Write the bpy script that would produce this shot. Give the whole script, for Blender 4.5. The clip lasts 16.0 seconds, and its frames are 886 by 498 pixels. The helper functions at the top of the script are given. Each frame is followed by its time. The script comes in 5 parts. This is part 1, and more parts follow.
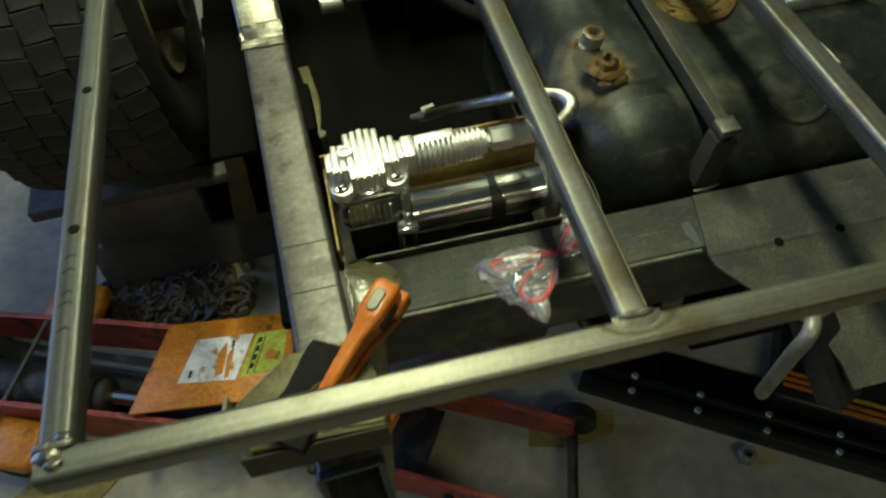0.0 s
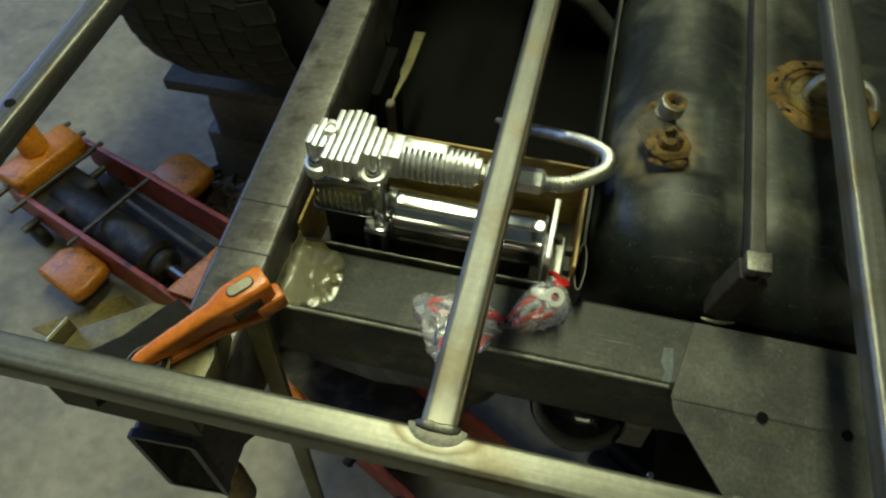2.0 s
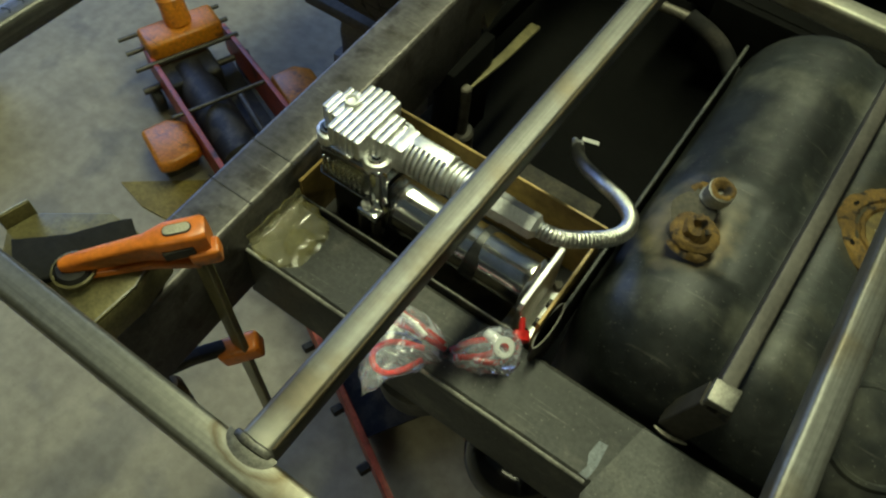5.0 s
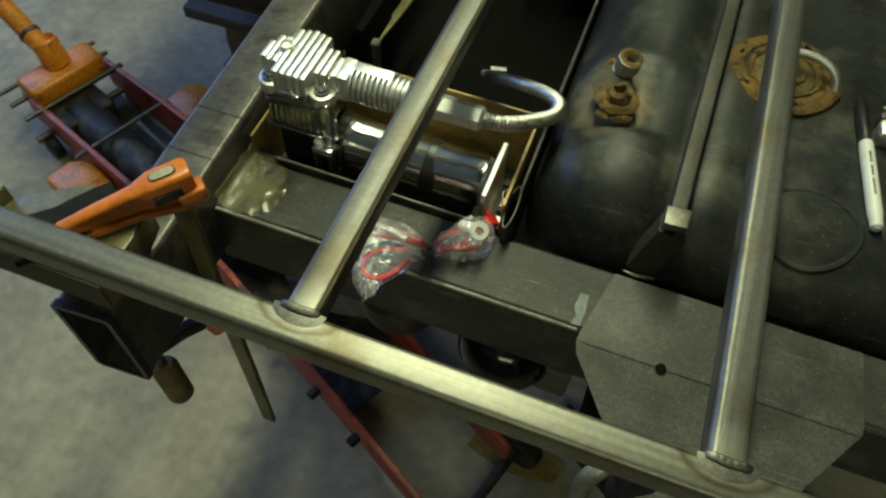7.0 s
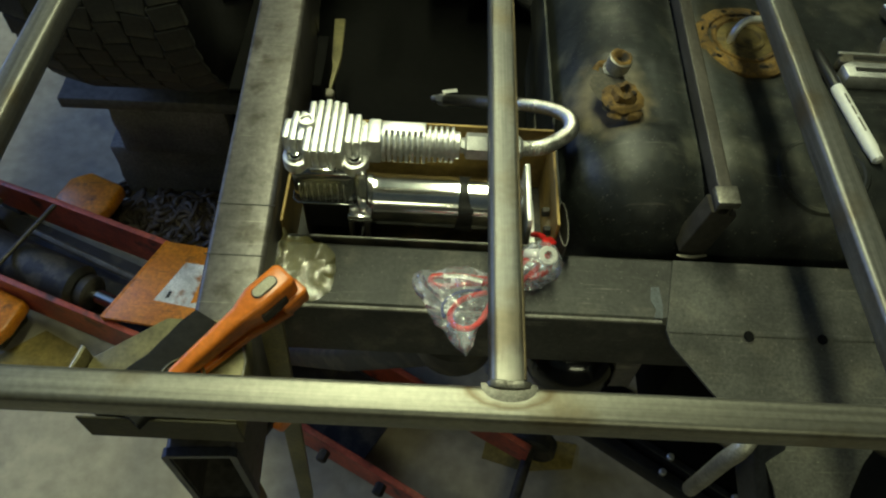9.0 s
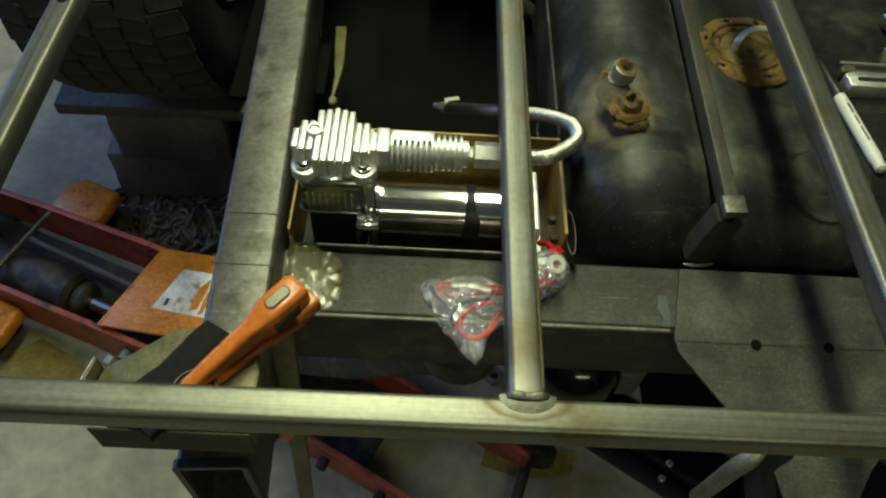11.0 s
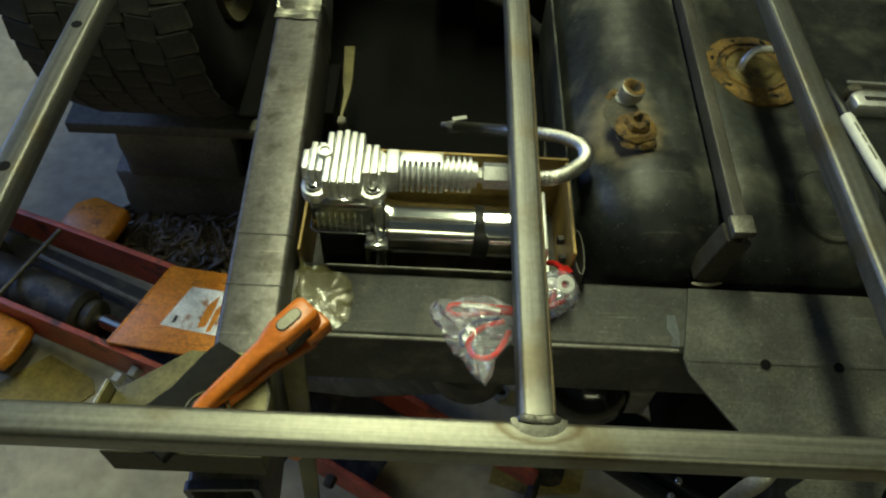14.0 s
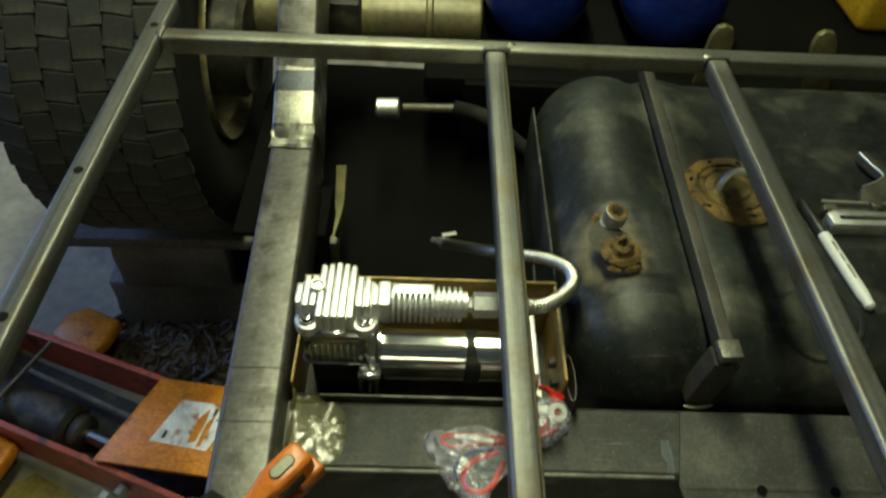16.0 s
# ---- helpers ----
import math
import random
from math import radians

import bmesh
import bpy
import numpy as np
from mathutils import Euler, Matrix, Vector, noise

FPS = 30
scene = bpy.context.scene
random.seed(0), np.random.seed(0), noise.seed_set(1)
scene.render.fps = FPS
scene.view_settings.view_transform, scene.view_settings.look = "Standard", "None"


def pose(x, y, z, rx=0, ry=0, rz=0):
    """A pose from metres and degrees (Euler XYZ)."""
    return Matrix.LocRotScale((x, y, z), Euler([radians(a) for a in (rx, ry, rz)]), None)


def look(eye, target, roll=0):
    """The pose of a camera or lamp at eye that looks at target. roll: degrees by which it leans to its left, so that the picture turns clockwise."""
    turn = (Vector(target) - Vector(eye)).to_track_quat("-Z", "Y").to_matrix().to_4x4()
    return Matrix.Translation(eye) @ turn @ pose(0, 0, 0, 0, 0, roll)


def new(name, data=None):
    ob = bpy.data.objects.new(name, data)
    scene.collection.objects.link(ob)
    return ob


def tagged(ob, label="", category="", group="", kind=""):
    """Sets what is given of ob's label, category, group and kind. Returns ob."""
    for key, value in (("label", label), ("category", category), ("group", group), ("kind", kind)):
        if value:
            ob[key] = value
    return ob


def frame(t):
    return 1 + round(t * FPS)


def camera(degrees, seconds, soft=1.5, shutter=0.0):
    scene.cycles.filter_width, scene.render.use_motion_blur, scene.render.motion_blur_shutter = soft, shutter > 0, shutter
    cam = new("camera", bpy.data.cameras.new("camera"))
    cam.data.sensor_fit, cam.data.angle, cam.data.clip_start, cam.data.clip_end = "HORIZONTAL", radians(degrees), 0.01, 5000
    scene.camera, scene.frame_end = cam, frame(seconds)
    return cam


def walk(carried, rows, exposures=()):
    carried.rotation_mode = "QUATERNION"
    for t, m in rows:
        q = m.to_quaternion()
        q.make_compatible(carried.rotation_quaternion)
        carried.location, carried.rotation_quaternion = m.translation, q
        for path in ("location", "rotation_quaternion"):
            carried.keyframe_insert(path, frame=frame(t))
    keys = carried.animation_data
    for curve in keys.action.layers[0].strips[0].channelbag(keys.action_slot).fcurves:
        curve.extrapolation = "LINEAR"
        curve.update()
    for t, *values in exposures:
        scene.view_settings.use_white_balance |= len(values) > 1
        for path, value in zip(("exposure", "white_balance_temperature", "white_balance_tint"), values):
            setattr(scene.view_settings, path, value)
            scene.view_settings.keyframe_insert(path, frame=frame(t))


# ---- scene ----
cam = camera(62.1, 16.0, 2.2, 0.55)
METRES, EYE, TILT, LEAN, TURN = 1.14, 1.63, -88.3, -7.5, 0.5
ROWS = [
    (0.0, 0.0031, -0.0026, -0.0051, 9.78, 35.74, 13.78),
    (0.5, 0.0302, 0.0067, 0.0583, 8.25, 34.16, 13.02),
    (1.0, 0.0819, 0.0236, 0.0712, 7.94, 33.34, 5.34),
    (1.5, 0.1788, 0.0419, 0.0491, 8.64, 33.98, -5.04),
    (2.0, 0.2024, 0.0571, 0.0662, 7.61, 33.95, -12.61),
    (2.5, 0.2151, 0.0635, 0.1073, 5.05, 34.1, -21.9),
    (3.0, 0.3318, 0.0637, 0.1881, 5.3, 33.14, -39.39),
    (5.5, 0.2841, 0.0746, 0.1476, 3.74, 31.86, -29.91),
    (6.0, 0.2703, 0.0862, 0.0958, 3.69, 31.09, -21.66),
    (6.5, 0.3038, 0.0842, 0.0623, 4.39, 31.81, -21.52),
    (7.0, 0.3049, 0.0761, 0.0442, 5.95, 32.59, -19.74),
    (7.5, 0.234, 0.0602, 0.0396, 6.39, 32.93, -12.32),
    (8.0, 0.1456, 0.0523, 0.05, 5.49, 32.45, -4.02),
    (8.5, 0.1217, 0.0439, 0.0411, 5.43, 32.93, -1.74),
    (9.0, 0.1153, 0.0383, 0.0392, 5.15, 33.04, -1.19),
    (11.5, 0.0975, 0.0346, 0.0432, 4.57, 33.55, -0.68),
    (12.0, 0.097, 0.0338, 0.0445, 4.66, 33.66, -0.61),
    (12.5, 0.0969, 0.032, 0.0463, 4.41, 33.83, -0.67),
    (13.0, 0.0977, 0.0303, 0.0471, 4.7, 33.9, -0.86),
    (13.5, 0.0989, 0.0296, 0.0461, 5.05, 34.14, -0.99),
    (14.0, 0.0963, 0.0285, 0.0452, 4.98, 34.5, -0.93),
    (14.5, 0.0957, 0.0275, 0.045, 4.99, 35.15, -0.64),
    (15.0, 0.0949, 0.0231, 0.0484, 4.85, 36.41, -0.35),
    (15.5, 0.0978, 0.0078, 0.0557, 5.11, 38.5, -0.12),
    (16.0, 0.0998, -0.006, 0.0704, 5.14, 41.21, 0.32),
]
walk(cam, [(t, pose(0, 0, EYE, TILT, LEAN, TURN) @ pose(METRES * x, METRES * y, METRES * z, 90 + pitch, roll, yaw)) for t, x, y, z, yaw, pitch, roll in ROWS])
# ---- light ----
world = bpy.data.worlds.new("garage_air")
scene.world = world
world.use_nodes = True
world.node_tree.nodes["Background"].inputs[0].default_value = (0.75, 0.85, 1.0, 1)
world.node_tree.nodes["Background"].inputs[1].default_value = 0.008


def area_lamp(name, place, target, sx, sy, power, colour):
    d = bpy.data.lights.new(name, "AREA")
    d.shape, d.size, d.size_y, d.energy, d.color = "RECTANGLE", sx, sy, power, colour
    ob = new(name, d)
    ob.matrix_world = look(place, target)
    return ob


# unseen fluorescent strips under the ceiling, along the chassis and behind the viewer; daylight through an opening
# added in the side wall
area_lamp("strip_light", (0.02, 1.45, 2.62), (0.02, 1.45, 0.0), 0.16, 1.9, 41.0, (0.92, 1.0, 0.61))
area_lamp("rear_strip_light", (0.75, -1.5, 2.62), (0.75, -1.5, 0.0), 1.3, 0.16, 11.0, (0.95, 1.0, 0.6))
# added upward lamp: fills the ceiling as the bare strip's spill
area_lamp("strip_ceiling_fill", (0.02, 1.45, 2.55), (0.02, 1.45, 3.0), 0.16, 1.9, 5.0, (0.9, 1.0, 0.6))
# area lamp standing in for daylight, enlarged to tint left-facing edges blue
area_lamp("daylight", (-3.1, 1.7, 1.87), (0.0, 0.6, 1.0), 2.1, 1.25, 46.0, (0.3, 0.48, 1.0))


# ---- materials ----
BAR_TOP = 0.0254


def mat(name, base=(0.5, 0.5, 0.5), rough=0.5, metal=0.0, dark=None, scale=30.0, amount=0.5, bump=0.1, bump_scale=200.0,
        rough_var=0.15, stretch=(1, 1, 1), specks=None, stain=None, stain_scale=6.0, stain_at=0.6, coat=0.0, scratch=None, broad=0.35):
    """A surface with broad stains, fine grain and relief."""
    m = bpy.data.materials.new(name)
    m.use_nodes = True
    nt = m.node_tree
    n, l = nt.nodes, nt.links
    b = n["Principled BSDF"]
    b.inputs["Metallic"].default_value = metal
    b.inputs["Coat Weight"].default_value = coat
    tc = n.new("ShaderNodeTexCoord")
    mp = n.new("ShaderNodeMapping")
    mp.inputs["Scale"].default_value = stretch
    l.new(tc.outputs["Object"], mp.inputs["Vector"])
    n1 = n.new("ShaderNodeTexNoise")
    n1.inputs["Scale"].default_value, n1.inputs["Detail"].default_value, n1.inputs["Roughness"].default_value = scale, 6, 0.65
    l.new(mp.outputs[0], n1.inputs["Vector"])
    r1 = n.new("ShaderNodeValToRGB")
    r1.color_ramp.elements[0].position, r1.color_ramp.elements[1].position = 0.5 - 0.25 * amount - 0.02, 0.55 + 0.2 * amount
    dk = dark if dark else tuple(c * 0.55 for c in base)
    r1.color_ramp.elements[0].color, r1.color_ramp.elements[1].color = (*dk, 1), (*base, 1)
    l.new(n1.outputs["Fac"], r1.inputs["Fac"])
    colour = r1.outputs["Color"]
    if stain:
        n2 = n.new("ShaderNodeTexNoise")
        n2.inputs["Scale"].default_value, n2.inputs["Detail"].default_value = stain_scale, 5
        l.new(tc.outputs["Object"], n2.inputs["Vector"])
        r2 = n.new("ShaderNodeValToRGB")
        r2.color_ramp.elements[0].position, r2.color_ramp.elements[1].position = stain_at - 0.06, stain_at + 0.06
        l.new(n2.outputs["Fac"], r2.inputs["Fac"])
        mx = n.new("ShaderNodeMix")
        mx.data_type = "RGBA"
        l.new(r2.outputs["Color"], mx.inputs["Factor"])
        l.new(colour, mx.inputs["A"])
        mx.inputs["B"].default_value = (*stain, 1)
        colour = mx.outputs["Result"]
    if scratch:
        for k, turn in enumerate((0.5, -0.9)):
            ms = n.new("ShaderNodeMapping")
            ms.inputs["Rotation"].default_value, ms.inputs["Scale"].default_value = (0, 0, turn), (9, 260, 60)
            l.new(tc.outputs["Object"], ms.inputs["Vector"])
            ns = n.new("ShaderNodeTexNoise")
            ns.inputs["Scale"].default_value, ns.inputs["Detail"].default_value = 1.0 + 0.4 * k, 2
            l.new(ms.outputs[0], ns.inputs["Vector"])
            rs = n.new("ShaderNodeValToRGB")
            rs.color_ramp.elements[0].position, rs.color_ramp.elements[1].position = 0.68, 0.76
            l.new(ns.outputs["Fac"], rs.inputs["Fac"])
            xs = n.new("ShaderNodeMix")
            xs.data_type = "RGBA"
            l.new(rs.outputs["Color"], xs.inputs["Factor"])
            l.new(colour, xs.inputs["A"])
            xs.inputs["B"].default_value = (*scratch, 1)
            colour = xs.outputs["Result"]
    if broad:
        # broad unevenness and fine grain over the whole surface
        for size, depth in ((scale * 0.22, broad), (scale * 5.0, broad * 0.7)):
            nb = n.new("ShaderNodeTexNoise")
            nb.inputs["Scale"].default_value, nb.inputs["Detail"].default_value = size, 3
            l.new(tc.outputs["Object"], nb.inputs["Vector"])
            rb = n.new("ShaderNodeMapRange")
            rb.inputs["From Min"].default_value, rb.inputs["From Max"].default_value = 0.32, 0.68
            rb.inputs["To Min"].default_value, rb.inputs["To Max"].default_value = 1.0 - depth, 1.0 + depth * 0.6
            l.new(nb.outputs["Fac"], rb.inputs["Value"])
            xb = n.new("ShaderNodeMix")
            xb.data_type, xb.blend_type = "RGBA", "MULTIPLY"
            xb.inputs["Factor"].default_value = 1.0
            l.new(colour, xb.inputs["A"])
            l.new(rb.outputs[0], xb.inputs["B"])
            colour = xb.outputs["Result"]
    if specks:
        n4 = n.new("ShaderNodeTexNoise")
        n4.inputs["Scale"].default_value, n4.inputs["Detail"].default_value = 380, 1
        l.new(tc.outputs["Object"], n4.inputs["Vector"])
        r4 = n.new("ShaderNodeValToRGB")
        r4.color_ramp.elements[0].position, r4.color_ramp.elements[1].position = 0.71, 0.76
        l.new(n4.outputs["Fac"], r4.inputs["Fac"])
        m4 = n.new("ShaderNodeMix")
        m4.data_type = "RGBA"
        l.new(r4.outputs["Color"], m4.inputs["Factor"])
        l.new(colour, m4.inputs["A"])
        m4.inputs["B"].default_value = (*specks, 1)
        colour = m4.outputs["Result"]
    l.new(colour, b.inputs["Base Color"])
    mr = n.new("ShaderNodeMapRange")
    mr.inputs["To Min"].default_value, mr.inputs["To Max"].default_value = max(0.02, rough - rough_var), min(1.0, rough + rough_var)
    l.new(n1.outputs["Fac"], mr.inputs["Value"])
    l.new(mr.outputs[0], b.inputs["Roughness"])
    if bump:
        n3 = n.new("ShaderNodeTexNoise")
        n3.inputs["Scale"].default_value, n3.inputs["Detail"].default_value = bump_scale, 4
        l.new(mp.outputs[0], n3.inputs["Vector"])
        bp = n.new("ShaderNodeBump")
        bp.inputs["Strength"].default_value, bp.inputs["Distance"].default_value = bump, 0.002
        l.new(n3.outputs["Fac"], bp.inputs["Height"])
        l.new(bp.outputs[0], b.inputs["Normal"])
    return m


def patch(m, centre, inner, outer, colour, strength=1.0, ragged=0.4, freq=60.0, squash=(1, 1, 1)):
    """A stain of its own shape: full inside the inner radius, gone past the outer one; a ring where inner is negative."""
    n, l = m.node_tree.nodes, m.node_tree.links
    socket = n["Principled BSDF"].inputs["Base Color"]
    before = socket.links[0].from_socket
    tc = n.new("ShaderNodeTexCoord")
    sub = n.new("ShaderNodeVectorMath")
    sub.operation = "SUBTRACT"
    sub.inputs[1].default_value = centre
    l.new(tc.outputs["Object"], sub.inputs[0])
    mul = n.new("ShaderNodeVectorMath")
    mul.operation = "MULTIPLY"
    mul.inputs[1].default_value = squash
    l.new(sub.outputs[0], mul.inputs[0])
    size = n.new("ShaderNodeVectorMath")
    size.operation = "LENGTH"
    l.new(mul.outputs[0], size.inputs[0])
    nz = n.new("ShaderNodeTexNoise")
    nz.inputs["Scale"].default_value, nz.inputs["Detail"].default_value = freq, 4
    l.new(tc.outputs["Object"], nz.inputs["Vector"])
    wob = n.new("ShaderNodeMath")
    wob.operation = "MULTIPLY_ADD"
    wob.inputs[1].default_value, wob.inputs[2].default_value = 2 * ragged * outer, -ragged * outer
    l.new(nz.outputs["Fac"], wob.inputs[0])
    add = n.new("ShaderNodeMath")
    add.operation = "ADD"
    l.new(size.outputs["Value"], add.inputs[0])
    l.new(wob.outputs[0], add.inputs[1])
    rp = n.new("ShaderNodeValToRGB")
    el = rp.color_ramp.elements
    grey = lambda v: (v, v, v, 1)
    if inner >= 0:
        el[0].position, el[0].color = inner / (outer * 1.5), grey(strength)
        el[1].position, el[1].color = 1 / 1.5, grey(0)
    else:
        el[0].position, el[0].color = 0.42, grey(0)
        el[1].position, el[1].color = 0.63, grey(0)
        mid = el.new(0.54)
        mid.color = grey(strength)
    sc = n.new("ShaderNodeMath")
    sc.operation = "DIVIDE"
    sc.inputs[1].default_value = outer * 1.5
    l.new(add.outputs[0], sc.inputs[0])
    l.new(sc.outputs[0], rp.inputs["Fac"])
    mx = n.new("ShaderNodeMix")
    mx.data_type = "RGBA"
    l.new(rp.outputs["Color"], mx.inputs["Factor"])
    l.new(before, mx.inputs["A"])
    mx.inputs["B"].default_value = (*colour, 1)
    l.new(mx.outputs["Result"], socket)


# same tube steel twice: the rail copy is paler, in place of reflected light
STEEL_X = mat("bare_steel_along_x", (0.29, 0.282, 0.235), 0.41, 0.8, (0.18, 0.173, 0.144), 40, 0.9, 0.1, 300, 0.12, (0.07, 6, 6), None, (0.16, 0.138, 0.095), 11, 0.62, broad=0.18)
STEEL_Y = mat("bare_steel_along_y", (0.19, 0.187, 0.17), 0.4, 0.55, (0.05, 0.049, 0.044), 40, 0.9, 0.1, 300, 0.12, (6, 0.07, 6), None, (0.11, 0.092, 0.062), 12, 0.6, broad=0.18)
BRIGHT = mat("ground_bright_steel", (0.34, 0.325, 0.27), 0.36, 0.9, (0.1, 0.096, 0.08), 70, 1.0, 0.5, 90, 0.15, scratch=(0.6, 0.58, 0.5))
NICKEL = mat("pale_galvanised_steel", (0.42, 0.41, 0.36), 0.45, 0.5, (0.22, 0.21, 0.18), 90, 0.9, 0.2, 240, 0.1)
BLOCK = mat("grey_concrete_block", (0.22, 0.212, 0.185), 0.9, 0.0, (0.15, 0.145, 0.13), 30, 0.9, 0.5, 160, 0.05)
CARD = mat("yellowed_cardboard", (0.34, 0.26, 0.07), 0.8, 0.0, (0.22, 0.16, 0.045), 20, 0.8, 0.1, 120, 0.05)
GLOSS = mat("glossy_black_rubber", (0.006, 0.006, 0.006), 0.14, 0.0, (0.004, 0.004, 0.004), 50, 0.5, 0.0, 60, 0.05)
MILL = mat("mill_scale_steel", (0.15, 0.138, 0.126), 0.41, 0.5, (0.08, 0.073, 0.065), 26, 1.0, 0.15, 250, 0.12, (1, 0.8, 1), None, (0.06, 0.052, 0.042), 30, 0.6, scratch=(0.19, 0.178, 0.15))
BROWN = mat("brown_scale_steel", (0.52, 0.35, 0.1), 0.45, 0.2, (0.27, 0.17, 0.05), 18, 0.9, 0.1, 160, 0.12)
WELD = mat("weld_bead", (0.3, 0.29, 0.25), 0.5, 0.9, (0.14, 0.13, 0.11), 120, 0.9, 0.15, 200, 0.1)
PAINT = mat("black_chassis_paint", (0.05, 0.05, 0.044), 0.6, 0.0, (0.035, 0.035, 0.032), 45, 0.8, 0.12, 420, 0.12, specks=(0.18, 0.175, 0.15), stain=(0.1, 0.094, 0.076), stain_scale=16, stain_at=0.6, scratch=(0.13, 0.125, 0.11), broad=0.45)
PLATE = mat("dark_grey_plate_paint", (0.09, 0.089, 0.079), 0.47, 0.0, (0.068, 0.068, 0.06), 60, 0.8, 0.15, 500, 0.1, specks=(0.17, 0.165, 0.14), stain=(0.11, 0.105, 0.088), stain_scale=20, stain_at=0.61, scratch=(0.14, 0.135, 0.115), broad=0.45)
TANK = mat("black_tank_plastic", (0.025, 0.029, 0.027), 0.48, 0.0, (0.013, 0.014, 0.015), 16, 0.7, 0.3, 70, 0.16, specks=(0.12, 0.115, 0.1), stain=(0.056, 0.057, 0.046), stain_scale=14, stain_at=0.58, scratch=(0.07, 0.068, 0.06), broad=0.45)
RUST = mat("flaking_rust", (0.22, 0.13, 0.025), 0.85, 0.0, (0.07, 0.038, 0.012), 120, 1.0, 0.9, 160, 0.1, stain=(0.015, 0.011, 0.008), stain_scale=80, stain_at=0.6)
DUST = mat("dust_on_tank", (0.1, 0.085, 0.056), 0.9, 0.0, (0.028, 0.028, 0.027), 45, 0.9, 0.3, 200, 0.05)
CHROME = mat("polished_chrome", (0.86, 0.86, 0.83), 0.14, 1.0, (0.7, 0.7, 0.68), 60, 0.6, 0.0, 100, 0.03, broad=0.1)
# darkened copy of the chrome, with dark reflections put into its colour
CHROME_DARK = mat("chrome_dark_reflections", (0.42, 0.42, 0.4), 0.2, 1.0, (0.28, 0.28, 0.27), 50, 0.6, 0.0, 100, 0.04, broad=0.1)
BRAID = mat("braided_steel", (0.85, 0.84, 0.78), 0.3, 1.0, (0.35, 0.34, 0.3), 420, 0.9, 0.5, 500, 0.08, broad=0.1)
CHROME_CAST = mat("chromed_casting", (0.95, 0.95, 0.92), 0.47, 1.0, (0.72, 0.72, 0.7), 90, 0.6, 0.2, 380, 0.06, broad=0.12)
BLACK = mat("black_plastic", (0.018, 0.018, 0.018), 0.4, 0.0, (0.012, 0.012, 0.012), 50, 0.5, 0.08, 300)
CREAM = mat("worn_cream_badge", (0.5, 0.47, 0.34), 0.5, 0.0, (0.36, 0.33, 0.22), 120, 0.8, 0.05)
RUBBER = mat("tyre_rubber", (0.014, 0.0135, 0.013), 0.85, 0.0, (0.008, 0.008, 0.0075), 30, 0.8, 0.3, 220, 0.1, stain=(0.026, 0.023, 0.019), stain_scale=12, stain_at=0.62)
CONCRETE = mat("concrete_floor", (0.46, 0.41, 0.29), 0.8, 0.0, (0.3, 0.265, 0.19), 6, 0.8, 0.14, 90, 0.08, specks=(0.12, 0.11, 0.09), stain=(0.28, 0.255, 0.2), stain_scale=8, stain_at=0.63, broad=0.2)
ORANGE = mat("orange_paint", (0.74, 0.26, 0.012), 0.38, 0.0, (0.55, 0.17, 0.015), 25, 0.7, 0.06, 220, 0.1, stain=(0.2, 0.075, 0.02), stain_scale=22, stain_at=0.66, scratch=(0.1, 0.05, 0.025))
CLAMP_ORANGE = mat("clamp_orange_paint", (0.8, 0.23, 0.025), 0.33, 0.0, (0.66, 0.17, 0.02), 40, 0.6, 0.08, 260, 0.08, stain=(0.2, 0.08, 0.03), stain_scale=38, stain_at=0.68, broad=0.2)
RED = mat("faded_red_paint", (0.56, 0.115, 0.055), 0.42, 0.0, (0.3, 0.052, 0.03), 22, 0.8, 0.08, 200, 0.12, stain=(0.08, 0.036, 0.025), stain_scale=18, stain_at=0.64, scratch=(0.5, 0.16, 0.1))
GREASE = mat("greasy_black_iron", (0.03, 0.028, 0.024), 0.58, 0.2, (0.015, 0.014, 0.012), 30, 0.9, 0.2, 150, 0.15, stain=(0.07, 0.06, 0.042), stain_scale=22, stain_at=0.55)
GREY_IRON = mat("worn_grey_iron", (0.17, 0.155, 0.12), 0.5, 0.6, (0.08, 0.07, 0.055), 60, 0.9, 0.15, 240, 0.12)
TAN = mat("tan_cut_steel", (0.23, 0.2, 0.085), 0.45, 0.3, (0.12, 0.104, 0.048), 60, 1.0, 0.15, 200, 0.1)
WOOD = mat("grey_timber", (0.12, 0.115, 0.1), 0.8, 0.0, (0.09, 0.085, 0.07), 14, 0.9, 0.2, 80, 0.06, (0.2, 1, 1))
WHITE = mat("white_plastic", (0.72, 0.72, 0.68), 0.35, 0.0, (0.66, 0.66, 0.63), 30, 0.5, 0.03, 200, broad=0.08)
WIRE = mat("red_wire", (0.8, 0.025, 0.018), 0.35, 0.0, (0.45, 0.015, 0.012), 40, 0.5, 0.0)
BLUE = mat("blue_enamel", (0.012, 0.03, 0.24), 0.22, 0.0, (0.01, 0.02, 0.16), 12, 0.6, 0.03, 200, 0.06)
CHAIN = mat("rusty_chain", (0.14, 0.105, 0.065), 0.6, 0.3, (0.06, 0.045, 0.03), 80, 0.9, 0.3, 200, 0.1)
PAPER = mat("scuffed_white_label", (0.88, 0.86, 0.82), 0.6, 0.0, (0.74, 0.72, 0.67), 70, 0.7, 0.05, 200, 0.05, stain=(0.4, 0.16, 0.05), stain_scale=26, stain_at=0.61)
LIME = mat("yellow_green_label", (0.62, 0.66, 0.05), 0.6, 0.0, (0.34, 0.36, 0.04), 50, 0.7, 0.05, 200, 0.05, stain=(0.12, 0.12, 0.03), stain_scale=40, stain_at=0.64)
CEIL = mat("white_ceiling_board", (0.6, 0.59, 0.55), 0.85, 0.0, (0.5, 0.65, 0.61), 3, 0.6, 0.05, 60)
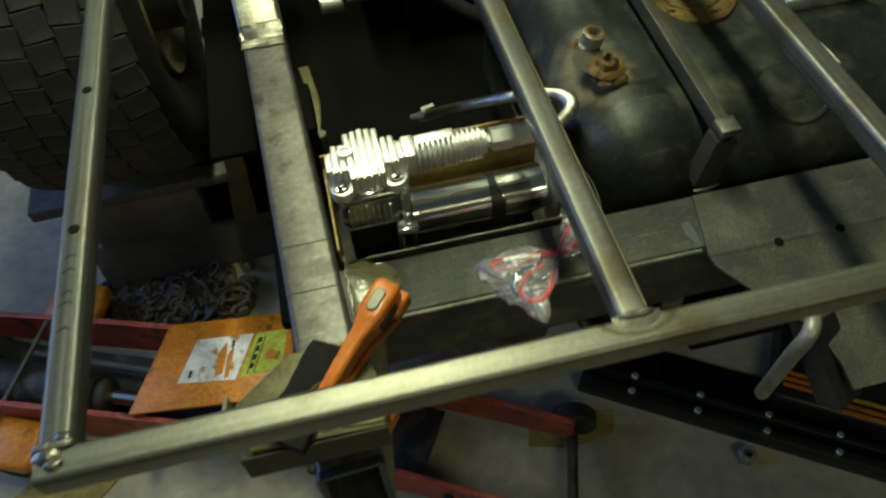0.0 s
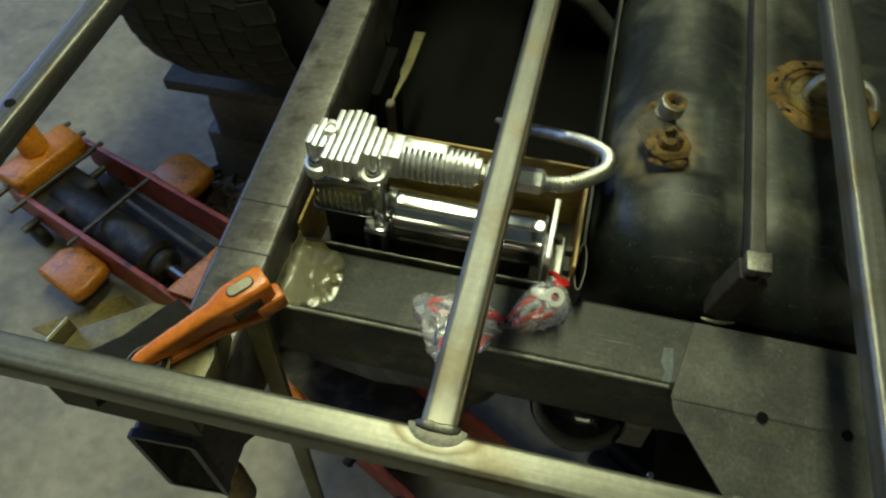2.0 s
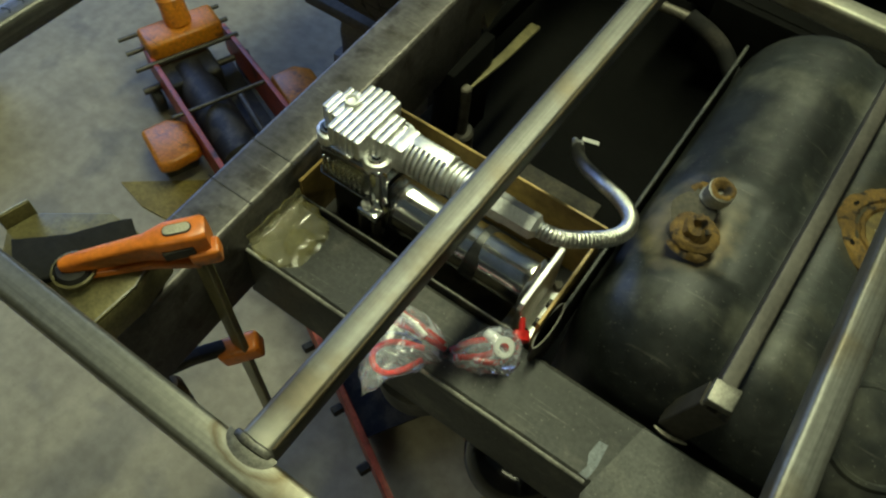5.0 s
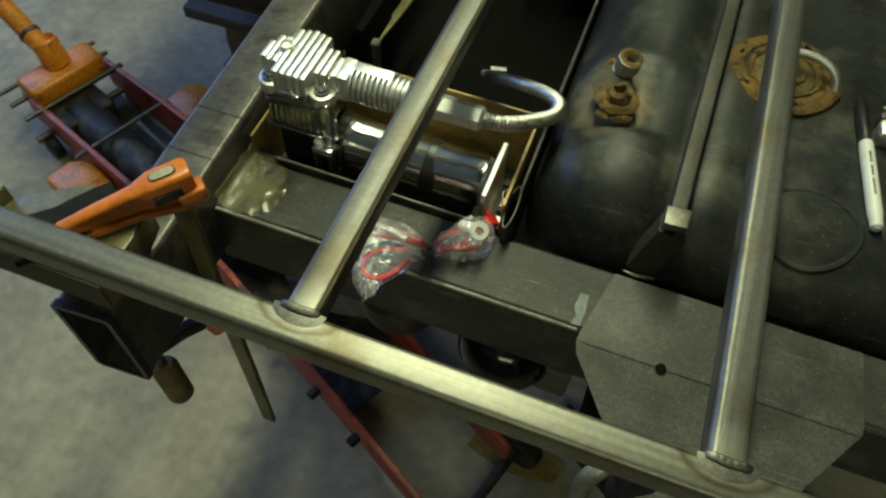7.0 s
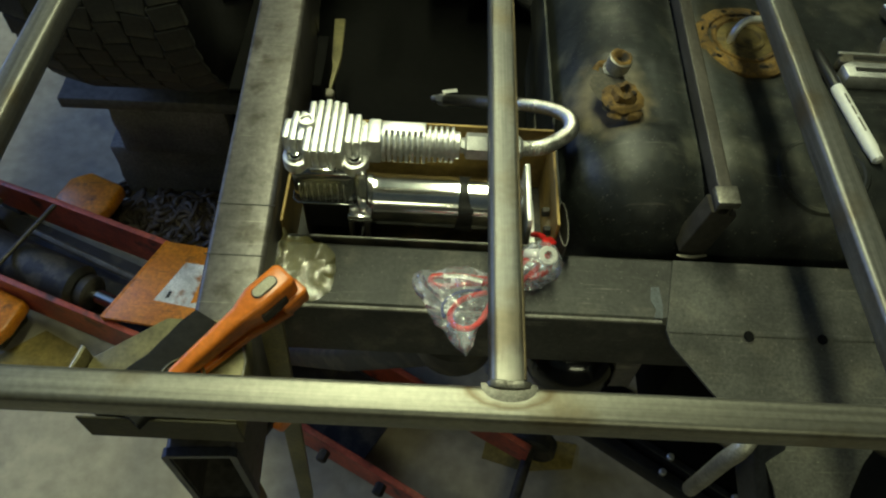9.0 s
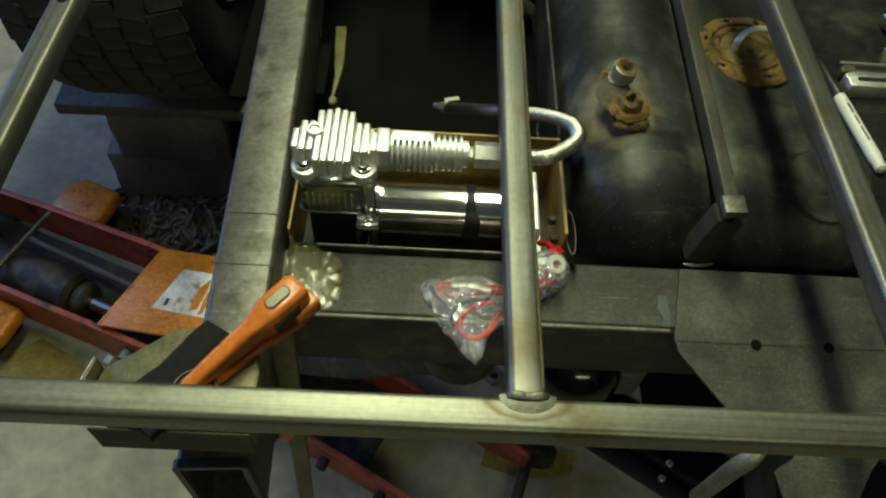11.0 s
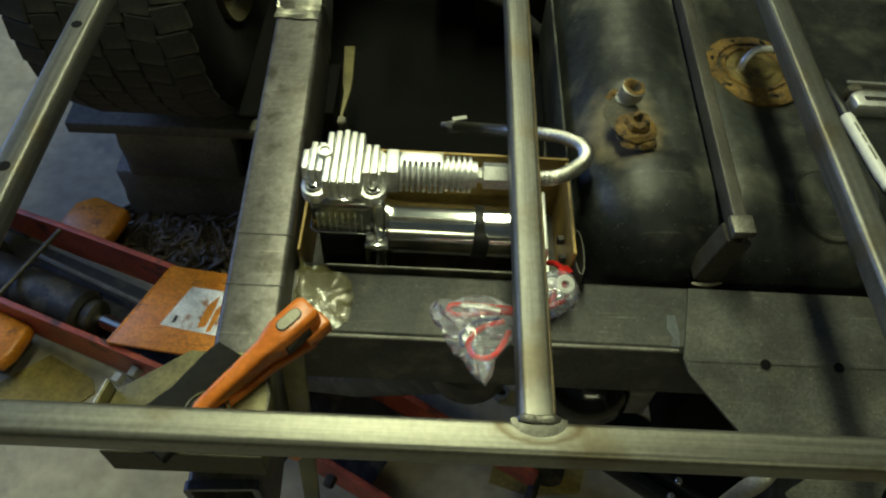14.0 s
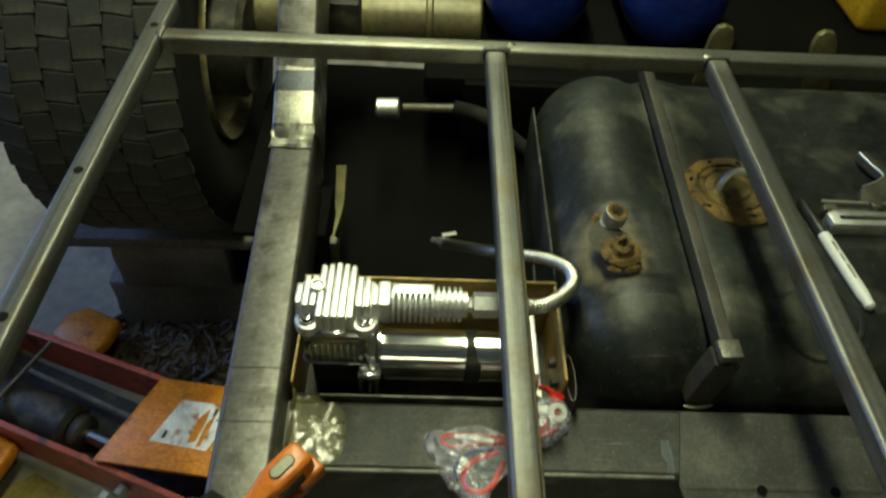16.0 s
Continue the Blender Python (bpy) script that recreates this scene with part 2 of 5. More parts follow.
HOLE = mat("dark_hole", (0.004, 0.004, 0.004), 0.95, 0.0, (0.002, 0.002, 0.002), 50, 0.5, 0.0)
WALL = mat("dim_timber_wall", (0.1, 0.092, 0.075), 0.85, 0.0, (0.075, 0.068, 0.055), 3, 0.6, 0.05, 60)
BRASS = mat("tan_axle_paint", (0.24, 0.2, 0.085), 0.4, 0.3, (0.16, 0.14, 0.09), 16, 0.9, 0.1, 150, 0.12)
YELLOW = mat("yellow_plastic", (0.7, 0.42, 0.03), 0.45, 0.0, (0.55, 0.32, 0.02), 20, 0.6, 0.03, 200)

# near-black, weak specular: black tool deck, and the bay's deep shade put into colour
DEEP = mat("deep_black_and_shade", (0.0045, 0.0045, 0.004), 0.8, 0.0, (0.003, 0.003, 0.0027), 14, 0.8, 0.2, 90, 0.1)
STRAP = mat("dark_strap_steel", (0.095, 0.086, 0.072), 0.5, 0.4, (0.05, 0.044, 0.036), 40, 0.9, 0.15, 220, 0.1, (1, 0.3, 1), broad=0.25)
STRAP_BRIGHT = mat("pale_ground_tube", (0.36, 0.345, 0.285), 0.38, 0.7, (0.16, 0.15, 0.125), 50, 0.8, 0.2, 140, 0.1)
SCRAPE = mat("bluish_scraped_paint", (0.15, 0.17, 0.19), 0.4, 0.3, (0.06, 0.065, 0.07), 120, 1.0, 0.2, 300, 0.1)
BROWN_EDGE = mat("brown_tube_edge", (0.16, 0.12, 0.06), 0.5, 0.4, (0.06, 0.045, 0.025), 60, 1.0, 0.1, 200)
DIM = mat("shaded_olive_iron", (0.07, 0.062, 0.03), 0.6, 0.2, (0.035, 0.03, 0.018), 50, 0.9, 0.2, 160, 0.1)
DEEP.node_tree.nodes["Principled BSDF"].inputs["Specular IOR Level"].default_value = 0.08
for m in (RUBBER, HOLE):
    m.node_tree.nodes["Principled BSDF"].inputs["Specular IOR Level"].default_value = 0.2


TREAD = mat("dusty_tread_rubber", (0.036, 0.035, 0.029), 0.8, 0.0, (0.024, 0.023, 0.02), 26, 0.8, 0.3, 200, 0.1, stain=(0.055, 0.05, 0.036), stain_scale=9, stain_at=0.58)
OCHRE = mat("dull_golden_rust", (0.17, 0.125, 0.035), 0.7, 0.1, (0.08, 0.055, 0.018), 60, 0.9, 0.4, 140, 0.1, stain=(0.03, 0.022, 0.012), stain_scale=40, stain_at=0.62)
BLUED = mat("dark_blued_steel_band", (0.055, 0.058, 0.075), 0.4, 0.6, (0.04, 0.042, 0.05), 40, 0.8, 0.1, 200)
TANK.node_tree.nodes["Principled BSDF"].inputs["Specular IOR Level"].default_value = 0.38
# heat tints beside the welds of the front rail, dust round the tank fittings
for x in (0.003, 0.296):
    patch(STEEL_X, (x, -0.323, BAR_TOP), -1.0, 0.0205, (0.085, 0.06, 0.028), 0.75, 0.07, 90, (0.57, 1, 0.4))
    patch(STEEL_X, (x, -0.323, BAR_TOP), 0.006, 0.014, (0.4, 0.39, 0.33), 0.7, 0.12, 120, (0.57, 1, 0.4))
for y in (-0.322, 0.32):
    for x in (0.003, 0.296):
        patch(STEEL_Y, (x, y, BAR_TOP), 0.006, 0.03, (0.3, 0.285, 0.23), 0.7, 0.3, 110)
patch(TANK, (-0.408, -0.085, 0.385), 0.012, 0.06, (0.19, 0.155, 0.095), 0.85, 0.5, 45, (1, 0.75, 0.4))
patch(TANK, (-0.395, -0.1, 0.385), 0.004, 0.036, (0.22, 0.15, 0.065), 0.85, 0.55, 70, (1, 0.8, 0.4))
patch(TANK, (-0.224, 0.024, 0.37), 0.05, 0.085, (0.075, 0.062, 0.034), 0.6, 0.3, 50, (1, 1, 0.3))


# ---- shaping ----
def finish(bm, name, material, smooth=35):
    me = bpy.data.meshes.new(name)
    bmesh.ops.recalc_face_normals(bm, faces=bm.faces)
    bm.to_mesh(me)
    bm.free()
    me.materials.append(material)
    if smooth:
        me.polygons.foreach_set("use_smooth", [True] * len(me.polygons))
        me.set_sharp_from_angle(angle=radians(smooth))
    return me


def part(name, bm, material, parent=None, label="", smooth=35):
    ob = new(name, finish(bm, name, material, smooth))
    ob.parent = parent
    return tagged(ob, label)


def thing(name, label, category, place=(0, 0, 0), group="", kind=""):
    ob = new(name)
    ob.location = place
    ob.empty_display_size = 0.05
    return tagged(ob, label, category, group, kind)


def box(x0, x1, y0, y1, z0, z1, bevel=0.0, segs=2, m=None, bm=None):
    own = bmesh.new()
    bmesh.ops.create_cube(own, size=1)
    for v in own.verts:
        v.co = Vector(((x0 + x1) / 2 + v.co.x * (x1 - x0), (y0 + y1) / 2 + v.co.y * (y1 - y0), (z0 + z1) / 2 + v.co.z * (z1 - z0)))
    if bevel:
        bmesh.ops.bevel(own, geom=own.edges[:], offset=bevel, segments=segs, affect="EDGES", profile=0.5)
    return merge(own, m, bm)


def merge(own, m=None, bm=None):
    if m is not None:
        own.transform(m)
    if bm is None:
        return own
    me = bpy.data.meshes.new("tmp")
    own.to_mesh(me)
    own.free()
    bm.from_mesh(me)
    bpy.data.meshes.remove(me)
    return bm


def basis(a, b, up=(0, 0, 1)):
    """A frame at a whose z runs to b."""
    z = (Vector(b) - Vector(a)).normalized()
    x = Vector(up).cross(z)
    if x.length < 1e-4:
        x = Vector((1, 0, 0)).cross(z) if abs(z.x) < 0.9 else Vector((0, 1, 0)).cross(z)
    x.normalize()
    y = z.cross(x)
    m = Matrix((x, y, z)).transposed().to_4x4()
    m.translation = Vector(a)
    return m


def lathe(profile, segs=24, m=None, bm=None, squash=1.0):
    """Turned shape from (radius, height) pairs about z."""
    own = bmesh.new()
    rings = []
    for r, h in profile:
        if r < 1e-6:
            rings.append([own.verts.new((0, 0, h))])
        else:
            rings.append([own.verts.new((r * math.cos(2 * math.pi * i / segs), squash * r * math.sin(2 * math.pi * i / segs), h)) for i in range(segs)])
    for a, b in zip(rings, rings[1:]):
        for i in range(segs):
            j = (i + 1) % segs
            if len(a) == 1 and len(b) == 1:
                continue
            if len(a) == 1:
                own.faces.new((a[0], b[i], b[j]))
            elif len(b) == 1:
                own.faces.new((a[i], a[j], b[0]))
            else:
                own.faces.new((a[i], a[j], b[j], b[i]))
    return merge(own, m, bm)


def rod(a, b, r, segs=16, bevel=0.0, bm=None, r2=None):
    h = (Vector(b) - Vector(a)).length
    r2 = r if r2 is None else r2
    c = min(bevel, r * 0.6)
    prof = [(0, 0), (r - c, 0), (r, c), (r2, h - c), (r2 - c, h), (0, h)] if c else [(0, 0), (r, 0), (r2, h), (0, h)]
    return lathe(prof, segs, basis(a, b), bm)


def smooth_path(pts, n=8, closed=False):
    """Catmull-Rom through the points."""
    p = [Vector(q) for q in pts]
    out = []
    k = len(p)
    rng = range(k) if closed else range(k - 1)
    for i in rng:
        if closed:
            a, b, c, d = p[(i - 1) % k], p[i], p[(i + 1) % k], p[(i + 2) % k]
        else:
            a, b, c, d = p[max(i - 1, 0)], p[i], p[i + 1], p[min(i + 2, k - 1)]
        for s in range(n):
            t = s / n
            out.append(0.5 * ((2 * b) + (c - a) * t + (2 * a - 5 * b + 4 * c - d) * t * t + (3 * b - a - 3 * c + d) * t ** 3))
    if not closed:
        out.append(p[-1])
    return out


def sweep(path, section, closed=False, cap=True, m=None, bm=None, up=(0, 0, 1)):
    """Carries a closed 2D section along a path; section may be a function of the step, from 0 to 1."""
    own = bmesh.new()
    p = [Vector(q) for q in path]
    rings = []
    k = len(p)
    ref = Vector(up)
    for i in range(k):
        if closed:
            d = p[(i + 1) % k] - p[(i - 1) % k]
        else:
            d = p[min(i + 1, k - 1)] - p[max(i - 1, 0)]
        d.normalize()
        x = ref.cross(d)
        if x.length < 1e-3:
            x = Vector((1, 0, 0)).cross(d)
        x.normalize()
        y = d.cross(x)
        s = section(i / max(1, k - 1)) if callable(section) else section
        rings.append([own.verts.new(p[i] + x * u + y * v) for u, v in s])
        ref = y
    n = len(rings[0])
    for i in range(k if closed else k - 1):
        a, b = rings[i], rings[(i + 1) % k]
        for q in range(n):
            own.faces.new((a[q], a[(q + 1) % n], b[(q + 1) % n], b[q]))
    if cap and not closed:
        own.faces.new(rings[0][::-1])
        own.faces.new(rings[-1])
    return merge(own, m, bm)


def ring2d(r, n=10, squash=1.0):
    return [(r * math.cos(2 * math.pi * i / n), squash * r * math.sin(2 * math.pi * i / n)) for i in range(n)]


def round_rect(w, h, r, n=4):
    out = []
    for cx, cy, a0 in ((w / 2 - r, h / 2 - r, 0), (-w / 2 + r, h / 2 - r, 90), (-w / 2 + r, -h / 2 + r, 180), (w / 2 - r, -h / 2 + r, 270)):
        for i in range(n + 1):
            a = radians(a0 + 90 * i / n)
            out.append((cx + r * math.cos(a), cy + r * math.sin(a)))
    return out


def hollow(a, b, w, h, r, t, bm=None, up=(0, 0, 1)):
    """Rectangular steel tube from a to b, w across and h high, open at both ends."""
    own = bmesh.new()
    m = basis(a, b, up)
    length = (Vector(b) - Vector(a)).length
    o, i = round_rect(w, h, r), round_rect(w - 2 * t, h - 2 * t, max(r - t, 0.0006))
    rows = [[own.verts.new((x, y, z)) for x, y in s] for s, z in ((o, 0), (o, length), (i, length), (i, 0))]
    n = len(o)
    for p, q in zip(rows, rows[1:] + rows[:1]):
        for k in range(n):
            own.faces.new((p[k], p[(k + 1) % n], q[(k + 1) % n], q[k]))
    return merge(own, m, bm)


def slab(poly, z0, z1, bevel=0.0, m=None, bm=None, segs=2):
    """A flat shape with thickness."""
    own = bmesh.new()
    f = own.faces.new([own.verts.new((x, y, z0)) for x, y in poly])
    up = bmesh.ops.extrude_face_region(own, geom=[f])
    bmesh.ops.translate(own, vec=(0, 0, z1 - z0), verts=[v for v in up["geom"] if isinstance(v, bmesh.types.BMVert)])
    if bevel:
        bmesh.ops.bevel(own, geom=own.edges[:], offset=bevel, segments=segs, affect="EDGES", profile=0.5)
    return merge(own, m, bm)


def rough_up(bm, size, freq, seed=0):
    """Moves the points of a mesh a little, as wear and hand work do."""
    for v in bm.verts:
        v.co += size * Vector(noise.noise_vector(v.co * freq + Vector((seed * 7.1, seed * 3.3, 0))))
    return bm


def bead(points, r, seed=0):
    """A hand-laid weld: ripples along a path."""
    rnd = random.Random(seed)
    path = smooth_path(points, 10)
    return sweep(path, lambda s: ring2d(r * (0.25 + 0.75 * math.sin(math.pi * min(max(s, 0.02), 0.98)) ** 0.5) * (0.92 + 0.06 * math.sin(s * len(path) * 1.9) + 0.1 * rnd.random()), 8, 0.7))
# ---- the room ----
def setting(name, bm, material, label, category):
    ob = new(name, finish(bm, name, material))
    return tagged(ob, label, category, kind="structure")


setting("floor", box(-3.2, 3.4, -2.6, 4.4, -0.1, 0.0), CONCRETE, "dusty stained concrete garage floor", "floor")
setting("wall_north", box(-3.2, 3.4, 4.4, 4.5, 0, 2.7), WALL, "plain painted garage wall", "wall")
setting("wall_south", box(-3.2, 3.4, -2.7, -2.6, 0, 2.7), WALL, "plain painted garage wall", "wall")
# unseen opening, cut to admit the daylight lamp
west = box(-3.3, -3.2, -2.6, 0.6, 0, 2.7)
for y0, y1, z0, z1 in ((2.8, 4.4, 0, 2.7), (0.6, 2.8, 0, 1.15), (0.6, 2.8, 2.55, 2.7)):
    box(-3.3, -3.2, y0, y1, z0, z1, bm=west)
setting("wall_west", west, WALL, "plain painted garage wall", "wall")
setting("wall_east", box(3.4, 3.5, -2.6, 4.4, 0, 2.7), WALL, "plain painted garage wall", "wall")
setting("ceiling", box(-3.3, 3.5, -2.7, 4.5, 2.7, 2.8), CEIL, "plain painted garage ceiling", "ceiling")

# ---- the bed frame of square tube ----
TOP = 1.145
BAR = 0.0254


def build_bed_frame():
    f = thing("bed_frame", "welded frame of bare square steel tube lying over the chassis", "steel frame", (0.19, 0.58, TOP - BAR))
    inv = Matrix.Translation(-f.location)
    zc = TOP - BAR / 2

    def bar(name, a, b, material):
        bm = hollow(a, b, BAR, BAR, 0.0052, 0.002)
        bm.transform(inv)
        return part(name, bm, material, f)

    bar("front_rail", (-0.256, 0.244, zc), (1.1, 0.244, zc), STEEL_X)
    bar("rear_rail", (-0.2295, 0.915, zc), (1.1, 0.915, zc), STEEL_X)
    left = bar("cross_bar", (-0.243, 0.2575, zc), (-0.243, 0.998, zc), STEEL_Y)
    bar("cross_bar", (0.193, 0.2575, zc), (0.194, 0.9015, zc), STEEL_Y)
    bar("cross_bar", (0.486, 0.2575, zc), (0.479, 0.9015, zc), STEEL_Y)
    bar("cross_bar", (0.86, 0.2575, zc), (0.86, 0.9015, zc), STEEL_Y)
    # a thin brown line along the right edge of a bar
    for x0, x1 in ((0.193, 0.194),):
        bm = sweep([(x0 + 0.0113, 0.262, TOP - 0.0019), (x1 + 0.0113, 0.895, TOP - 0.0019)], ring2d(0.0011, 8))
        bm.transform(inv)
        part("brown_edge", bm, BROWN_EDGE, f, "thin brown line along the edge")
    # drilled holes in the outer bar
    for y in (0.46, 0.648, 0.93):
        bm = lathe([(0.0052, 0.0), (0.0052, 0.0006), (0.0, 0.0006)], 16, inv @ Matrix.Translation((-0.243, y, TOP)))
        part("hole", bm, HOLE, left, "dark drilled hole")
    # welds
    s = 0
    for x, y, sg in ((-0.243, 0.257, 1), (0.193, 0.257, 1), (0.486, 0.257, 1), (0.194, 0.902, -1), (0.479, 0.902, -1), (-0.2295, 0.915, 0)):
        s += 1
        if sg:
            pts = [(x - 0.015, y, TOP - 0.012), (x - 0.013, y, TOP), (x, y - 0.001 * sg, TOP + 0.0015), (x + 0.013, y, TOP), (x + 0.015, y, TOP - 0.012)]
        else:
            pts = [(x, y - 0.015, TOP - 0.012), (x, y - 0.012, TOP), (x, y, TOP + 0.001), (x, y + 0.012, TOP), (x, y + 0.015, TOP - 0.012)]
        bm = bead(pts, 0.0036, s)
        bm.transform(inv)
        part("weld", bm, WELD, f, "rippled weld bead")
    for k, x in enumerate((0.193, 0.486)):
        bm = lathe([(0.0, 0.0011), (0.011, 0.001), (0.0165, 0.0006), (0.0195, 0.0002)], 36, inv @ Matrix.Translation((x, 0.2565, TOP)), squash=0.62)
        for v in bm.verts:
            v.co.y = min(v.co.y, 0.2575 + inv.translation.y)
        rough_up(bm, 0.0002, 90, 40 + k)
        part("weld_fillet", bm, WELD, f, "pale ground weld fillet")
    for k, (x, y, rx) in enumerate(((0.186, 0.907, 0.008), (0.205, 0.906, 0.009), (0.47, 0.907, 0.009), (0.215, 0.918, 0.006), (-0.232, 0.913, 0.007))):
        bm = lathe([(0.0, 0.0022), (rx * 0.55, 0.0018), (rx * 0.85, 0.0008), (rx, -0.0004)], 18, inv @ Matrix.Translation((x, y, TOP)), squash=0.75)
        part("weld", rough_up(bm, 0.001, 120, 70 + k), BRIGHT, f, "bright ground weld lump")
    # corner: lumpy weld over the mitre
    for k, (x, y, rx) in enumerate(((-0.247, 0.2505, 0.011), (-0.236, 0.262, 0.008), (-0.2415, 0.2425, 0.0075))):
        bm = lathe([(0.0, 0.0028), (rx * 0.55, 0.0022), (rx * 0.85, 0.001), (rx, -0.0004)], 20, inv @ Matrix.Translation((x, y, TOP)), squash=0.7)
        part("weld", rough_up(bm, 0.0012, 120, 60 + k), BRIGHT, f, "bright lumpy corner weld")
    # smudged marker strokes on the outer bar
    for y, w in ((0.356, 0.006), (0.381, 0.007), (0.392, 0.005), (0.415, 0.0065), (0.43, 0.005)):
        bm = sweep(smooth_path([(-0.243 - w, y - 0.002, TOP), (-0.243, y + 0.0015, TOP), (-0.243 + w * 0.7, y - 0.001, TOP)], 4), [(-0.0008, -0.0002), (0.0008, -0.0002), (0.0008, 0.0003), (-0.0008, 0.0003)])
        bm.transform(inv)
        part("marker_stroke", bm, GREASE, left, "smudged dark marker stroke")
    return f


build_bed_frame()

# ---- chassis rail, with its gusset plate ----
RAIL = 0.93


def build_chassis_rail():
    r = thing("chassis_rail", "black painted vehicle frame rail with a welded gusset plate", "vehicle frame", (0.5, 0.477, RAIL - 0.1))
    inv = Matrix.Translation(-r.location)
    sec = [(-0.042, -0.1), (0.042, -0.1), (0.042, -0.006), (0.036, 0.0), (-0.036, 0.0), (-0.042, -0.006)]
    bm = sweep([(-0.04, 0.477, RAIL), (1.6, 0.477, RAIL)], [(-u, v) for u, v in sec])
    bm.transform(inv)
    part("rail_body", bm, PAINT, r)
    # bent plate, on top and forwards
    own = bmesh.new()
    prof = [(0.512, 0.005), (0.434, 0.005), (0.424, 0.0035), (0.41, -0.001), (0.345, -0.012), (0.3, -0.025), (0.275, -0.036), (0.25, -0.05)]
    left = [0.405, 0.388, 0.386, 0.39, 0.44, 0.473, 0.482, 0.488]
    right = [0.66, 0.664, 0.664, 0.655, 0.612, 0.572, 0.558, 0.552]
    a = [own.verts.new((x, y, RAIL + z)) for x, (y, z) in zip(left, prof)]
    b = [own.verts.new((x, y, RAIL + z)) for x, (y, z) in zip(right, prof)]
    for i in range(len(prof) - 1):
        own.faces.new((a[i], b[i], b[i + 1], a[i + 1]))
    bmesh.ops.recalc_face_normals(own, faces=own.faces)
    if own.faces[:][0].normal.z < 0:
        bmesh.ops.reverse_faces(own, faces=own.faces)
    bmesh.ops.solidify(own, geom=own.faces[:], thickness=0.004)
    own.transform(inv)
    plate = part("gusset_plate", own, PLATE, r, "dark grey bent plate with drilled holes", 20)
    for x in (0.472, 0.55):
        bm = lathe([(0.0055, 0.0), (0.0055, 0.0006), (0.0, 0.0006)], 16, inv @ Matrix.Translation((x, 0.4215, RAIL + 0.0036)) @ pose(0, 0, 0, 12))
        part("hole", bm, HOLE, plate, "dark drilled hole")
    bm = sweep([(0.389, 0.4255, RAIL + 0.0042), (0.66, 0.4255, RAIL + 0.0042)], [(-0.004, -0.0006), (0.004, -0.0006), (0.001, 0.0002), (-0.001, 0.0002)])
    bm.transform(inv)
    part("crease", bm, PLATE, r)
    bm = slab([(0.377, 0.478), (0.386, 0.479), (0.3872, 0.455), (0.385, 0.4395), (0.376, 0.4395), (0.379, 0.45), (0.3745, 0.462)], RAIL + 0.0002, RAIL + 0.0006)
    bm.transform(inv)
    part("scrape", bm, SCRAPE, r, "bluish scraped patch beside the plate")
    # added box: its near-black fills the dark gap under the rail
    bm = box(0.43, 0.68, 0.435, 0.515, RAIL - 0.27, RAIL - 0.1005, 0.008, 2)
    bm.transform(inv)
    part("gap_shade_box", bm, DEEP, r, "near-black box added for the dark gap under the rail")
    bm = box(0.36, 0.4, 0.45, 0.48, RAIL - 0.2, RAIL - 0.1005, 0.004, 2)
    bm.transform(inv)
    part("hanger", bm, MILL, r, "tan hanger bracket under the rail")
    bm = lathe([(0, 0), (0.035, 0.003), (0.053, 0.018), (0.06, 0.04), (0.056, 0.06), (0.044, 0.078), (0.025, 0.087), (0, 0.09)], 36, Matrix.Translation((0.315, 0.47, RAIL - 0.1905)))
    bm.transform(inv)
    part("bump_stop", bm, GLOSS, r, "glossy black rubber bump stop")
    # pale strip: worn metal and the edge's highlight painted as one
    bm = sweep([(-0.03, 0.4362, RAIL - 0.0022), (0.384, 0.4362, RAIL - 0.0022)], ring2d(0.0022, 8))
    bm.transform(inv)
    part("worn_edge", bm, NICKEL, r, "edge worn to bare metal")
    return r


build_chassis_rail()

